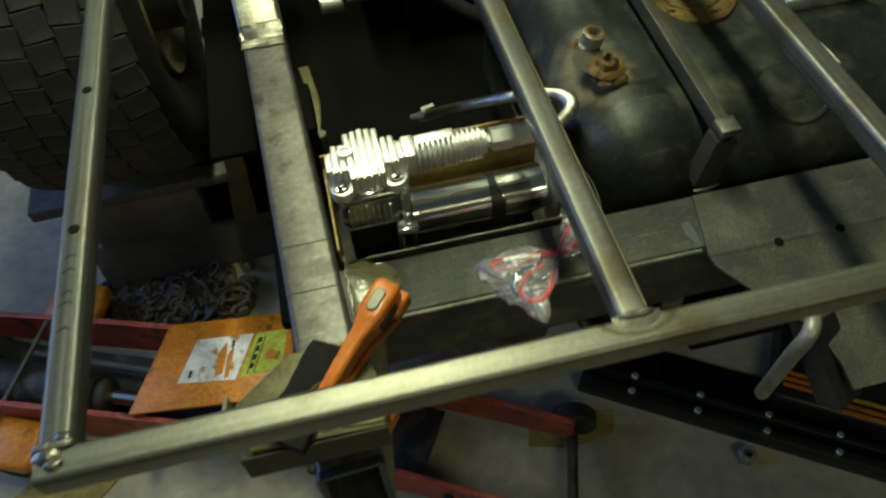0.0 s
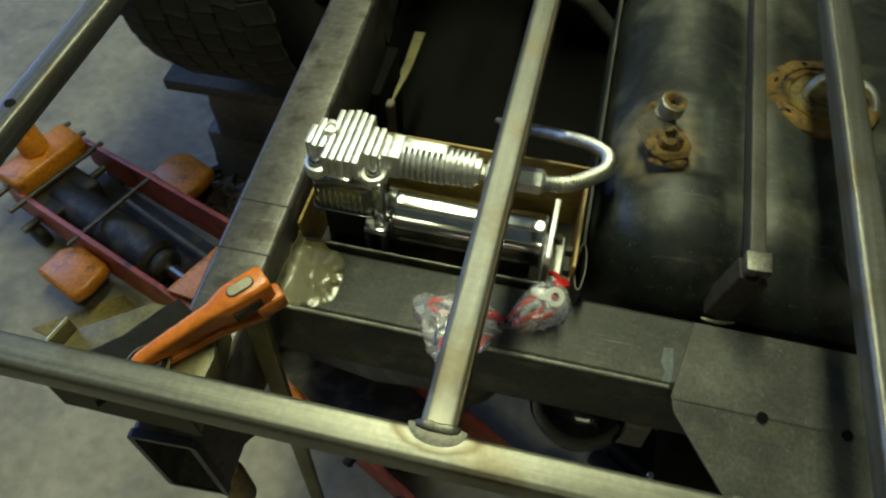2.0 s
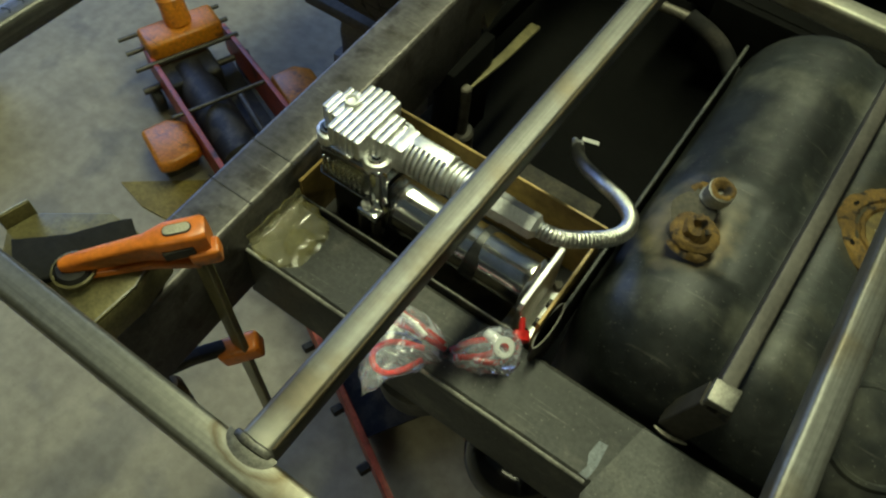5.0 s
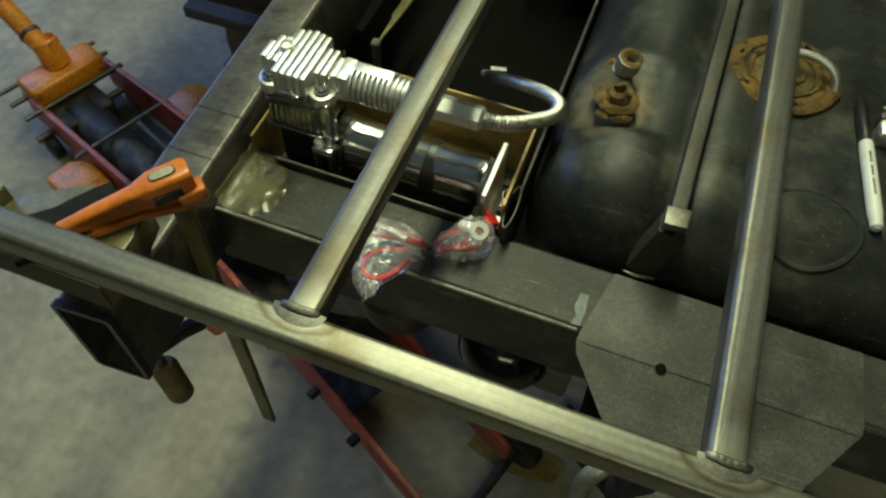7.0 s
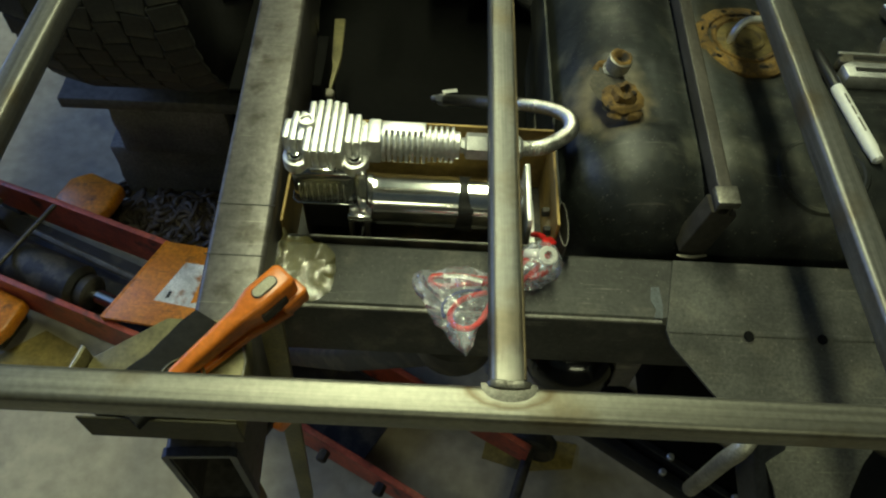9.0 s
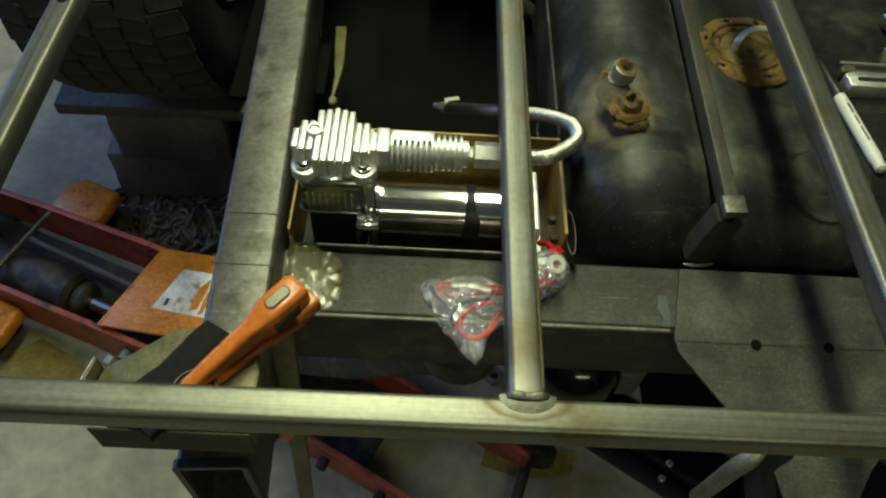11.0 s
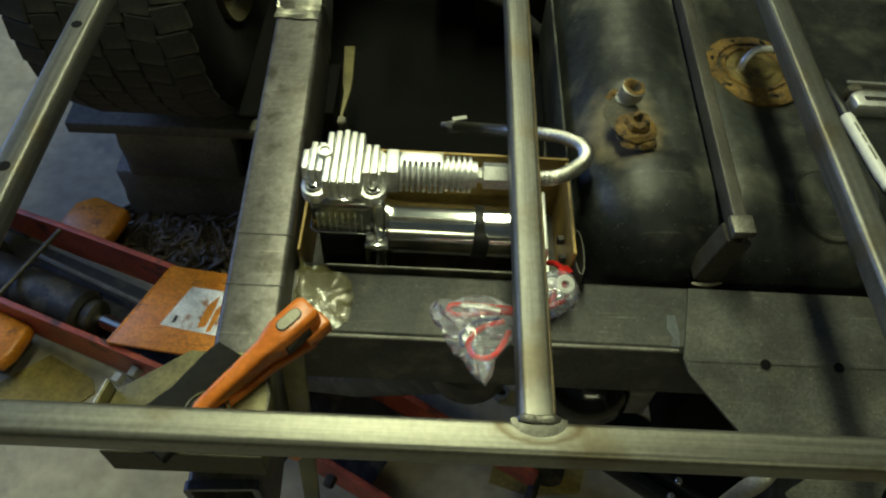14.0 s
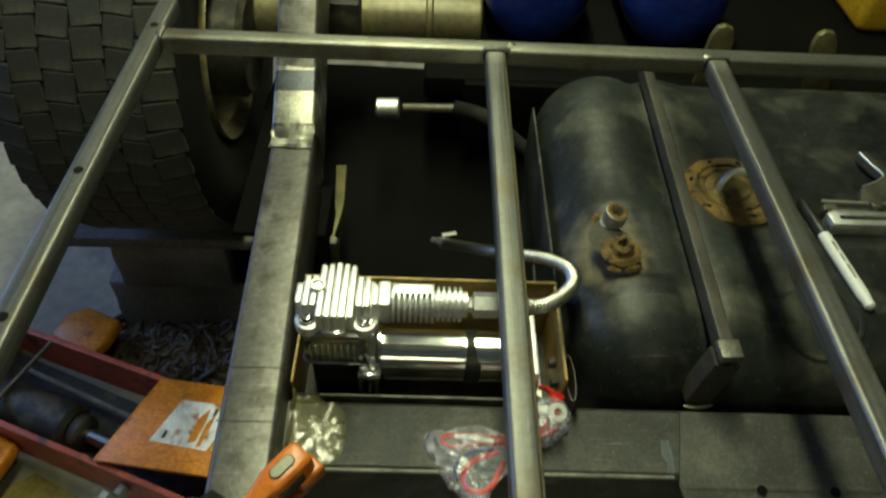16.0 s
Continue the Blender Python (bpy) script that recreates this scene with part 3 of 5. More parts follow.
# ---- crossmember of heavy box tube, kicked up at its far end ----
def build_crossmember():
    c = thing("crossmember", "heavy grey box tube crossmember with welded kick-up", "vehicle frame", (-0.07, 0.6, 0.88))
    inv = Matrix.Translation(-c.location)
    def seg(name, p, q, material):
        own = hollow(p, q, 0.0605, 0.13, 0.006, 0.005)
        own.transform(inv)
        return part(name, own, material, c)

    seg("box_tube", (-0.0545, 0.255, 0.915), (-0.0818, 0.93, 0.915), MILL)
    own = hollow((-0.0544, 0.2525, 0.915), (-0.0548, 0.2605, 0.915), 0.064, 0.1325, 0.006, 0.006)
    own.transform(inv)
    part("end_collar", own, BLUED, c, "black collar at the open end")
    seg("kick_up", (-0.0818, 0.925, 0.916), (-0.0865, 1.05, 0.978), MILL)
    middle = lambda y: Vector((-0.0818 - (y - 0.925) * 0.0376, y, 0.916 + (y - 0.925) * 0.496))
    for name, y0, y1, m, lab in (("ground_band", 1.045, 1.074, BRIGHT, "bright ground weld band"), ("blued_band", 1.016, 1.044, BLUED, "dark blued band"), ("ground_band", 0.968, 1.015, STRAP_BRIGHT, "pale ground band")):
        own = hollow(middle(y0 - 0.006), middle(y1 - 0.006), 0.0625, 0.1325, 0.006, 0.003)
        own.transform(inv)
        part(name, own, m, c, lab)
    own = box(-0.112, -0.052, 0.892, 0.934, -0.001, 0.0012, 0.0005, 1)
    bmesh.ops.subdivide_edges(own, edges=own.edges[:], cuts=9, use_grid_fill=True)
    for v in own.verts:
        v.co.z += 0.9815 + max(0.0, v.co.y - 0.913) * 0.49
    rough_up(own, 0.0022, 85, 77).transform(inv)
    part("weld", own, BRIGHT, c, "rough lumpy ground weld")
    seg("rear_leg", (-0.0865, 1.045, 0.976), (-0.092, 1.4, 1.24), MILL)
    for k, (y, z) in enumerate(((0.93, 0.981), (1.047, 1.042))):
        own = bead([(-0.114, y, z - 0.01), (-0.11, y - 0.002, z), (-0.082, y + 0.002, z + 0.001), (-0.054, y - 0.001, z), (-0.05, y, z - 0.01)], 0.0045, 30 + k)
        own.transform(inv)
        part("weld", own, WELD, c, "rough weld across the joint")
    for y in (0.46, 0.525):
        own = box(-0.0295 - 0.065 - 0.0008 * 0, -0.0325, y, y + 0.001, 0.9802, 0.9806)
        own.transform(inv)
        part("scribed_line", own, GREASE, c)
    return c


build_crossmember()


# ---- the compressor and its tray ----
def build_tray():
    t = thing("steel_tray", "brown scaled sheet steel tray hung behind the frame rail", "tray", (0.115, 0.59, 0.868))
    inv = Matrix.Translation(-t.location)
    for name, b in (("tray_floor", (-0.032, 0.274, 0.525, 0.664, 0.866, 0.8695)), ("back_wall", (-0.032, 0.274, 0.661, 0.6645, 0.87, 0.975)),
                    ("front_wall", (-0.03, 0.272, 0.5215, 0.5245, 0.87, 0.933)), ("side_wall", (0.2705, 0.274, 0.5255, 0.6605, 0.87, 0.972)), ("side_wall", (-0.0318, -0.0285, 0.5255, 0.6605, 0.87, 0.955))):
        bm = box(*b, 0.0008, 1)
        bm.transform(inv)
        # floor and front wall take near-black, painting in the shade under the motor
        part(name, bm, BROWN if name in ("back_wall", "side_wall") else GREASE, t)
    bm = sweep([(0.0, 0.523, 0.9335), (0.27, 0.523, 0.9335)], ring2d(0.0012, 8))
    bm.transform(inv)
    part("worn_edge", bm, NICKEL, t, "edge worn to bare metal")
    # bolts through the side wall
    for y in (0.548, 0.575):
        bm = rod((0.262, y, 0.93), (0.2705, y, 0.93), 0.006, 6, 0.001)
        bm.transform(inv)
        part("bolt", bm, GREASE, t)
    # outer shield with its folded front hem
    lens = [(0.2795 + 0.0052 * math.cos(2 * math.pi * i / 24), 0.537 + 0.03 * math.sin(2 * math.pi * i / 24), 0.93) for i in range(24)]
    bm = sweep(lens, [(-0.0007, -0.05), (0.0007, -0.05), (0.0007, 0.03), (-0.0007, 0.03)], closed=True)
    bm.transform(inv)
    part("folded_hem", bm, STRAP, t, "dark folded hem")
    bm = box(0.2785, 0.2825, 0.568, 1.06, 0.84, 0.945, 0.0008, 1)
    bm.transform(inv)
    part("shield", bm, TANK, t, "black sheet metal shield with a worn edge")
    return t


build_tray()

CY, CZ = 0.588, 0.922


def build_compressor():
    c = thing("air_compressor", "polished chrome twelve volt air compressor with finned head", "air compressor", (0.1, CY, 0.8695))
    inv = Matrix.Translation(-c.location)

    def add(name, bm, material, parent=c, label="", smooth=35):
        bm.transform(inv)
        return part(name, bm, material, parent, label, smooth)

    axis = lambda x: Matrix.Translation((x, CY, CZ)) @ pose(0, 0, 0, 0, 90, 0)
    # motor can with rolled ends
    add("motor", lathe([(0, 0), (0.0295, 0), (0.0315, 0.002), (0.0315, 0.012), (0.031, 0.0135), (0.031, 0.15), (0.0315, 0.1515), (0.0315, 0.173), (0.029, 0.176), (0, 0.176)], 56, axis(0.062)), CHROME)
    add("rubber_band", lathe([(0.0312, 0), (0.032, 0.001), (0.032, 0.018), (0.0312, 0.019)], 44, axis(0.162) @ pose(0, 0, 0, 0, 5, 0)), BLACK)
    # end bracket
    bm = slab([(-0.05, 0), (0.042, 0), (0.042, 0.07), (0.038, 0.0795), (-0.046, 0.0795), (-0.05, 0.07)], -0.003, 0.003, 0.001, Matrix.Translation((0.2445, 0.592, 0.8715)) @ pose(0, 0, 0, 90, 0, 90))
    add("end_bracket", bm, CHROME_CAST)
    add("foot", box(0.226, 0.262, 0.553, 0.637, 0.8697, 0.8735, 0.0006, 1), CHROME_CAST)
    for y in (0.556, 0.63):
        add("foot_bolt", rod((0.254, y, 0.8735), (0.254, y, 0.882), 0.006, 6, 0.001), GREY_IRON)
    # crankcase: polished, its dark reflections put into the chrome colour, on a black base
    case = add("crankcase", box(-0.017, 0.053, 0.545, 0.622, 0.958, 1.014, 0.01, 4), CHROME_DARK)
    for i in range(8):
        add("rib", box(-0.01 + i * 0.0068, -0.0078 + i * 0.0068, 0.5436, 0.5456, 0.968, 0.997, 0.0008, 2), CHROME, case)
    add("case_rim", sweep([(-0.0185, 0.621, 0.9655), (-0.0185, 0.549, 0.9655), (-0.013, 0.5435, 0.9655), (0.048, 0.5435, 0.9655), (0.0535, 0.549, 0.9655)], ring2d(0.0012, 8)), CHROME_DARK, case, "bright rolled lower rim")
    # black base, its tone also standing for the shadow under the crankcase
    add("sump", box(-0.014, 0.05, 0.556, 0.618, 0.8697, 0.96, 0.009, 3), BLACK)
    add("cylinder", box(-0.014, 0.053, 0.552, 0.612, 1.012, 1.022, 0.004, 2), CHROME)
    # band and lug that carry the motor
    band = add("motor_band", lathe([(0.031, 0), (0.0345, 0.001), (0.0345, 0.013), (0.031, 0.014)], 44, axis(0.052)), CHROME)
    add("band_column", box(0.05, 0.064, 0.546, 0.562, 0.952, 1.016, 0.004, 3), CHROME, band)
    add("lug", box(0.041, 0.068, 0.534, 0.55, 0.945, 0.957, 0.003, 2), CHROME, band)
    add("lug_bolt", rod((0.048, 0.542, 0.956), (0.048, 0.542, 0.963), 0.0055, 6, 0.001), CHROME_CAST, band)
    for x in (0.044, 0.062):
        add("foot", box(x - 0.0022, x + 0.0022, 0.5352, 0.549, 0.8697, 0.9455, 0.001, 1), GREY_IRON, band)
    add("foot", box(0.036, 0.07, 0.53, 0.63, 0.8697, 0.8765, 0.002, 2), GREASE)
    # head: plate with four bolted ears, fins across
    def ear(cx, cy, a0, a1, r=0.0158):
        return [(cx + r * math.cos(radians(a0 + (a1 - a0) * i / 6)), cy + r * math.sin(radians(a0 + (a1 - a0) * i / 6))) for i in range(7)]

    outline = ear(-0.0095, 0.562, 165, 290) + [(0.002, 0.553), (0.036, 0.553)] + ear(0.0495, 0.562, 250, 375) + ear(0.0495, 0.602, -15, 110) + ear(-0.0095, 0.602, 70, 195)
    head = add("cylinder_head", slab(outline, 1.008, 1.0225, 0.0022), CHROME_CAST)
    add("fin_base", box(-0.02, 0.061, 0.566, 0.602, 1.021, 1.0385, 0.003, 2), CHROME_CAST, head)
    add("fin_base", box(0.001, 0.04, 0.549, 0.615, 1.0215, 1.041, 0.003, 2), CHROME_CAST, head)
    for i in range(11):
        x = -0.0205 + 0.0081 * i
        mid = 3 <= i <= 7
        edge = i in (0, 10)
        y0 = 0.545 if mid else (0.566 if edge else 0.561)
        y1 = 0.62 - 0.002 * abs(i - 5) if mid else (0.593 if edge else 0.602)
        add("fin", box(x - 0.0034, x + 0.0034, y0, y1, 1.022, 1.0485 if mid else (1.044 if edge else 1.0465), 0.0016, 2), CHROME_CAST, head)
    add("front_lip", box(0.006, 0.031, 0.541, 0.551, 1.019, 1.0245, 0.002, 2), CHROME, head)
    add("port_cap", lathe([(0.0, 0.001), (0.0045, 0.0015), (0.006, 0.0042), (0.0078, 0.0042), (0.009, -0.004)], 24, Matrix.Translation((0.0, 0.5855, 1.0475))), CHROME_CAST, head)
    for x, y in ((-0.0115, 0.5595), (0.0505, 0.5595), (-0.0105, 0.603), (0.0495, 0.603)):
        add("boss", lathe([(0.0055, 0.001), (0.0065, 0.004), (0.0085, 0.004), (0.0095, 0)], 22, Matrix.Translation((x, y, 1.0223))), CHROME, head)
        add("head_bolt", lathe([(0, 0), (0.005, 0), (0.005, 0.0065), (0.003, 0.0068), (0.0028, 0.003), (0, 0.003)], 14, Matrix.Translation((x, y, 1.0225))), CHROME, head)
        add("tie_bolt", rod((x, y, 0.966), (x, y, 1.0085), 0.0042, 12), GREY_IRON, head)
    # finned delivery tube
    tube = add("delivery_tube", lathe([(0, 0), (0.0145, 0), (0.0155, 0.002), (0.0155, 0.016), (0.0142, 0.018), (0.0142, 0.098), (0.0, 0.098)], 24, Matrix.Translation((0.062, 0.582, 1.028)) @ pose(0, 0, 0, 0, 90, 0)), CHROME_CAST)
    for i in range(13):
        r = 0.0208 if i < 8 else 0.0185
        add("cooling_fin", lathe([(0.01, 0), (r, 0), (r + 0.0004, 0.0006), (r + 0.0004, 0.003), (r, 0.0036), (0.01, 0.0036)], 28, Matrix.Translation((0.0785 + 0.006 * i, 0.582, 1.028)) @ pose(0, 0, 0, 0, 90, 0)), CHROME_CAST, tube)
    add("collar_block", box(0.063, 0.078, 0.565, 0.599, 1.011, 1.045, 0.003, 2), CHROME_CAST, tube)
    add("flat_pad", box(0.08, 0.124, 0.578, 0.592, 1.043, 1.0495, 0.002, 2), CHROME_CAST, tube)
    add("check_valve", lathe([(0, 0), (0.0085, 0), (0.0085, 0.004), (0.0145, 0.006), (0.0145, 0.03), (0.0135, 0.032), (0.0135, 0.062), (0.009, 0.066), (0, 0.066)], 6, Matrix.Translation((0.161, 0.582, 1.028)) @ pose(0, 0, 0, 0, 90, 0)), CHROME_CAST, tube)
    # braided leader hose, looped back, with its fitting
    pts = [(0.22, 0.582, 1.028), (0.247, 0.587, 1.026), (0.272, 0.612, 1.015), (0.289, 0.645, 0.998), (0.289, 0.682, 0.98), (0.268, 0.712, 0.963), (0.232, 0.742, 0.938), (0.195, 0.79, 0.892), (0.166, 0.85, 0.835), (0.148, 0.905, 0.782)]
    path = smooth_path(pts, 26)
    hose = add("braided_hose", sweep(path, lambda s: ring2d(0.0085 + 0.0006 * math.sin(s * len(path) * 2.1), 12)), BRAID)
    add("hose_fitting", rod((0.149, 0.903, 0.783), (0.139, 0.932, 0.757), 0.0095, 6, 0.001), CHROME_CAST, hose)
    add("fitting_tail", rod((0.138, 0.934, 0.756), (0.126, 0.95, 0.742), 0.005, 10, 0.001), CHROME_CAST, hose)
    add("tag", box(-0.012, 0.014, -0.003, 0.003, -0.0006, 0.0006, 0.0, 1, pose(0.152, 0.94, 0.768, 20, 10, 25)), WHITE, hose)
    # red supply lead
    add("red_lead", sweep(smooth_path([(0.251, 0.545, 0.925), (0.256, 0.53, 0.945), (0.262, 0.516, 0.952), (0.266, 0.508, 0.945), (0.264, 0.5, 0.937)], 8), ring2d(0.0032, 8)), WIRE)
    add("red_terminal", box(-0.008, 0.008, -0.006, 0.006, -0.004, 0.004, 0.002, 2, pose(0.263, 0.514, 0.953, 0, 20, 40)), WIRE)
    return c


build_compressor()

# ---- fuel tank ----
def build_tank():
    t = thing("fuel_tank", "dusty black fuel tank with rusty fittings beside the compressor", "fuel tank", (0.75, 0.8, 0.62))
    inv = Matrix.Translation(-t.location)
    bm = bmesh.new()
    bmesh.ops.create_cube(bm, size=1)
    for v in bm.verts:
        v.co = Vector((0.7875 + v.co.x * 1.005, 0.839 + v.co.y * 0.61, 0.81 + v.co.z * 0.38))
    bmesh.ops.bevel(bm, geom=bm.edges[:], offset=0.1, segments=10, affect="EDGES", profile=0.5)
    bmesh.ops.subdivide_edges(bm, edges=[e for e in bm.edges if e.calc_length() > 0.12], cuts=56, use_grid_fill=True)
    for v in bm.verts:
        v.co.z += 0.006 * noise.noise(v.co * 4.0) + 0.0025 * noise.noise(v.co * 13.0)
        v.co.z -= 0.014 * math.exp(-((v.co.x - 0.438) / 0.022) ** 2) * (v.co.z > 0.85)
        if v.co.z > 0.85:
            inside = min((v.co.x - 0.312) / 0.02, (0.412 - v.co.x) / 0.012, (v.co.y - 0.655) / 0.014, (0.785 - v.co.y) / 0.014)
            v.co.z -= 0.007 * max(0.0, min(1.0, inside))
        # a step where the pressing drops towards the right
        v.co.z -= 0.012 * max(0.0, min(1.0, (v.co.x - 0.47) / 0.05)) * (v.co.z > 0.85)
    bm.transform(inv)
    part("tank_shell", bm, TANK, t, "", 60)
    # seam along the bottom
    bm = sweep(smooth_path([(0.30, 1.0, 0.8), (0.284, 0.8, 0.8), (0.3, 0.6, 0.8), (0.36, 0.53, 0.8), (0.6, 0.522, 0.8), (1.28, 0.522, 0.8)], 8), [(-0.004, -0.002), (0.008, -0.002), (0.008, 0.002), (-0.004, 0.002)])
    bm.transform(inv)
    part("seam_flange", bm, GREASE, t)

    def dust(x, y, w, h, z, seed):
        own = bmesh.new()
        rnd = random.Random(seed)
        ring = [own.verts.new((x + w * (0.75 + 0.5 * rnd.random()) * math.cos(a), y + h * (0.75 + 0.5 * rnd.random()) * math.sin(a), z)) for a in [2 * math.pi * i / 22 for i in range(22)]]
        mid = own.verts.new((x, y, z + 0.0012))
        for i in range(22):
            own.faces.new((ring[i], ring[(i + 1) % 22], mid))
        own.transform(inv)
        return own

    fit = part("filler_plate", dust(0.337, 0.712, 0.02, 0.036, 1.003, 5), DUST, t, "grey dust crust round the fittings")
    bm = lathe([(0.012, 0), (0.0125, 0.016), (0.0145, 0.017), (0.0145, 0.032), (0.0105, 0.034), (0.0105, 0.024), (0, 0.024)], 22, pose(0.346, 0.742, 0.992, 4, 8, 0))
    for i in range(4):
        lathe([(0.0125, 0), (0.0138, 0.001), (0.0125, 0.002)], 22, pose(0.346, 0.742, 0.995 + 0.003 * i, 4, 8, 0), bm)
    bm.transform(inv)
    part("threaded_nipple", bm, NICKEL, fit)
    bm = lathe([(0.004, -0.006), (0.006, -0.002), (0.0105, 0.0012), (0.0135, 0.0)], 20, pose(0.3505, 0.74, 1.025, 4, 8, 0))
    rough_up(bm, 0.0014, 170, 1).transform(inv)
    part("rust_crust", bm, RUST, fit, "flaking orange rust")
    bm = lathe([(0.0, 0.004), (0.005, 0.004), (0.007, 0.013), (0.013, 0.012), (0.015, 0.003), (0.021, 0.002), (0.025, -0.002)], 26, pose(0.35, 0.688, 1.01))
    rod((0.35, 0.69, 0.985), (0.35, 0.688, 1.013), 0.0115, 16, bm=bm)
    rough_up(bm, 0.0034, 150, 2).transform(inv)
    part("rusty_stub", bm, RUST, fit, "crumbling rusty pipe stub")
    bm = lathe([(0.0, 0.004), (0.008, 0.006), (0.014, 0.003), (0.017, -0.001)], 22, pose(0.337, 0.751, 0.999), squash=0.5)
    rough_up(bm, 0.0035, 120, 9).transform(inv)
    part("rust_scab", bm, RUST, fit, "flaking orange rust")
    bm = lathe([(0.0, 0.003), (0.01, 0.004), (0.018, 0.002), (0.021, -0.001)], 22, pose(0.352, 0.668, 1.002), squash=0.45)
    rough_up(bm, 0.0035, 120, 12).transform(inv)
    part("rust_scab", bm, RUST, fit, "flaking orange rust")
    # sender ring
    bm = lathe([(0.036, 0.0015), (0.039, 0.0045), (0.0425, 0.0045), (0.0435, 0.002), (0.047, 0.002), (0.049, 0.0045), (0.062, 0.004), (0.066, 0.001), (0.066, -0.004)], 56, pose(0.526, 0.822, 0.9935))
    rough_up(bm, 0.0018, 80, 4).transform(inv)
    ring = part("sender_ring", bm, RUST, t, "rusty fuel sender lock ring")
    bm = lathe([(0, 0.003), (0.018, 0.0035), (0.02, 0.006), (0.023, 0.006), (0.025, 0.003), (0.036, 0.0015), (0.034, -0.004)], 40, pose(0.526, 0.822, 0.9935))
    rough_up(bm, 0.001, 90, 6).transform(inv)
    part("sender_plate", bm, OCHRE, ring, "dull golden sender plate")
    for k, a in enumerate((15, 68, 110, 165, 222, 285, 330)):
        w = Matrix.Translation((0.526, 0.822, 0.9975)) @ pose(0, 0, 0, 0, 0, a) @ Matrix.Translation((0.0555, 0, 0))
        bm = slab([(-0.0018, -0.004), (0.0015, -0.005 + 0.0015 * (k % 3)), (0.0026, 0.002), (0.0, 0.004), (-0.0024, 0.0015)], -0.001, 0.0009, 0.0, w)
        bm.transform(inv)
        part("hole", bm, HOLE, ring, "dark rusted-out hole")
    bm = sweep(smooth_path([(0.505, 0.815, 0.992), (0.508, 0.82, 1.01), (0.522, 0.828, 1.02), (0.55, 0.83, 1.02), (0.572, 0.823, 1.014), (0.582, 0.815, 1.002), (0.584, 0.808, 0.988)], 8), ring2d(0.005, 12))
    bm.transform(inv)
    part("bent_pipe", bm, CHROME_CAST, ring, "bright bent fuel pipe")
    # pressed disc
    ring_pts = []
    for i in range(48):
        x, y = 0.578 + 0.05 * math.cos(2 * math.pi * i / 48), 0.612 + 0.043 * math.sin(2 * math.pi * i / 48)
        drop = 0.1 - math.sqrt(max(0.0, 0.01 - max(0.0, 0.634 - y) ** 2))
        ring_pts.append((x, y, 0.9885 - drop))
    bm = sweep(ring_pts, [(-0.005, -0.002), (0.005, -0.002), (0.002, 0.0012), (-0.002, 0.0012)], closed=True)
    bm.transform(inv)
    part("pressed_ring", bm, TANK, t)
    return t


build_tank()


def build_strap():
    s = thing("tank_strap", "dark steel tank strap welded to a short leg", "strap", (0.44, 0.8, 1.0))
    inv = Matrix.Translation(-s.location)
    bm = hollow((0.44, 0.53, 1.0085), (0.449, 1.09, 1.0125), 0.0158, 0.024, 0.002, 0.003)
    bm.transform(inv)
    part("strap_bar", bm, STRAP, s)
    bm = sweep([(0.428, 0.538, RAIL + 0.0005), (0.443, 0.543, 0.998)], round_rect(0.03, 0.026, 0.002), up=(0, 1, 0))
    bm.transform(inv)
    part("leg", bm, STRAP, s)
    bm = box(0.429, 0.453, 0.526, 0.552, 1.012, 1.0215, 0.002, 2)
    rough_up(bm, 0.003, 90, 8).transform(inv)
    part("weld", bm, WELD, s, "bright lumpy weld at the bend")
    bm = bead([(0.412, 0.522, RAIL + 0.001), (0.428, 0.52, RAIL + 0.002), (0.446, 0.524, RAIL + 0.001)], 0.0028, 21)
    bm.transform(inv)
    part("weld", bm, GREY_IRON, s)
    return s


build_strap()


# ---- on the tank: marker pen and hand riveter ----
def build_marker():
    a, b = Vector((0.612, 0.802, 0.9985)), Vector((0.6385, 0.622, 0.9945))
    m = thing("marker_pen", "white marker pen with a black cap lying on the tank", "marker pen", tuple((a + b) / 2))
    inv = Matrix.Translation(-m.location)
    w = basis(a, b)
    bm = lathe([(0, 0), (0.005, 0.0), (0.0068, 0.003), (0.0076, 0.062), (0.0076, 0.064), (0, 0.064)], 24, w)
    bm.transform(inv)
    part("cap", bm, BLACK, m, "black cap")
    bm = lathe([(0, 0.064), (0.0072, 0.064), (0.0078, 0.07), (0.0078, 0.162), (0.0066, 0.172), (0.0066, 0.18), (0.003, 0.183), (0, 0.183)], 24, w)
    bm.transform(inv)
    part("barrel", bm, WHITE, m)
    for i, (p, q) in enumerate(((0.082, 0.098), (0.102, 0.116), (0.12, 0.142))):
        bm = box(-0.001, 0.001, 0.0073, 0.0081, p, q, 0.0, 1, w @ pose(0, 0, 0, 0, 0, 8))
        bm.transform(inv)
        part("print_bar", bm, GREY_IRON, m, "grey bar of print")
    return m


build_marker()


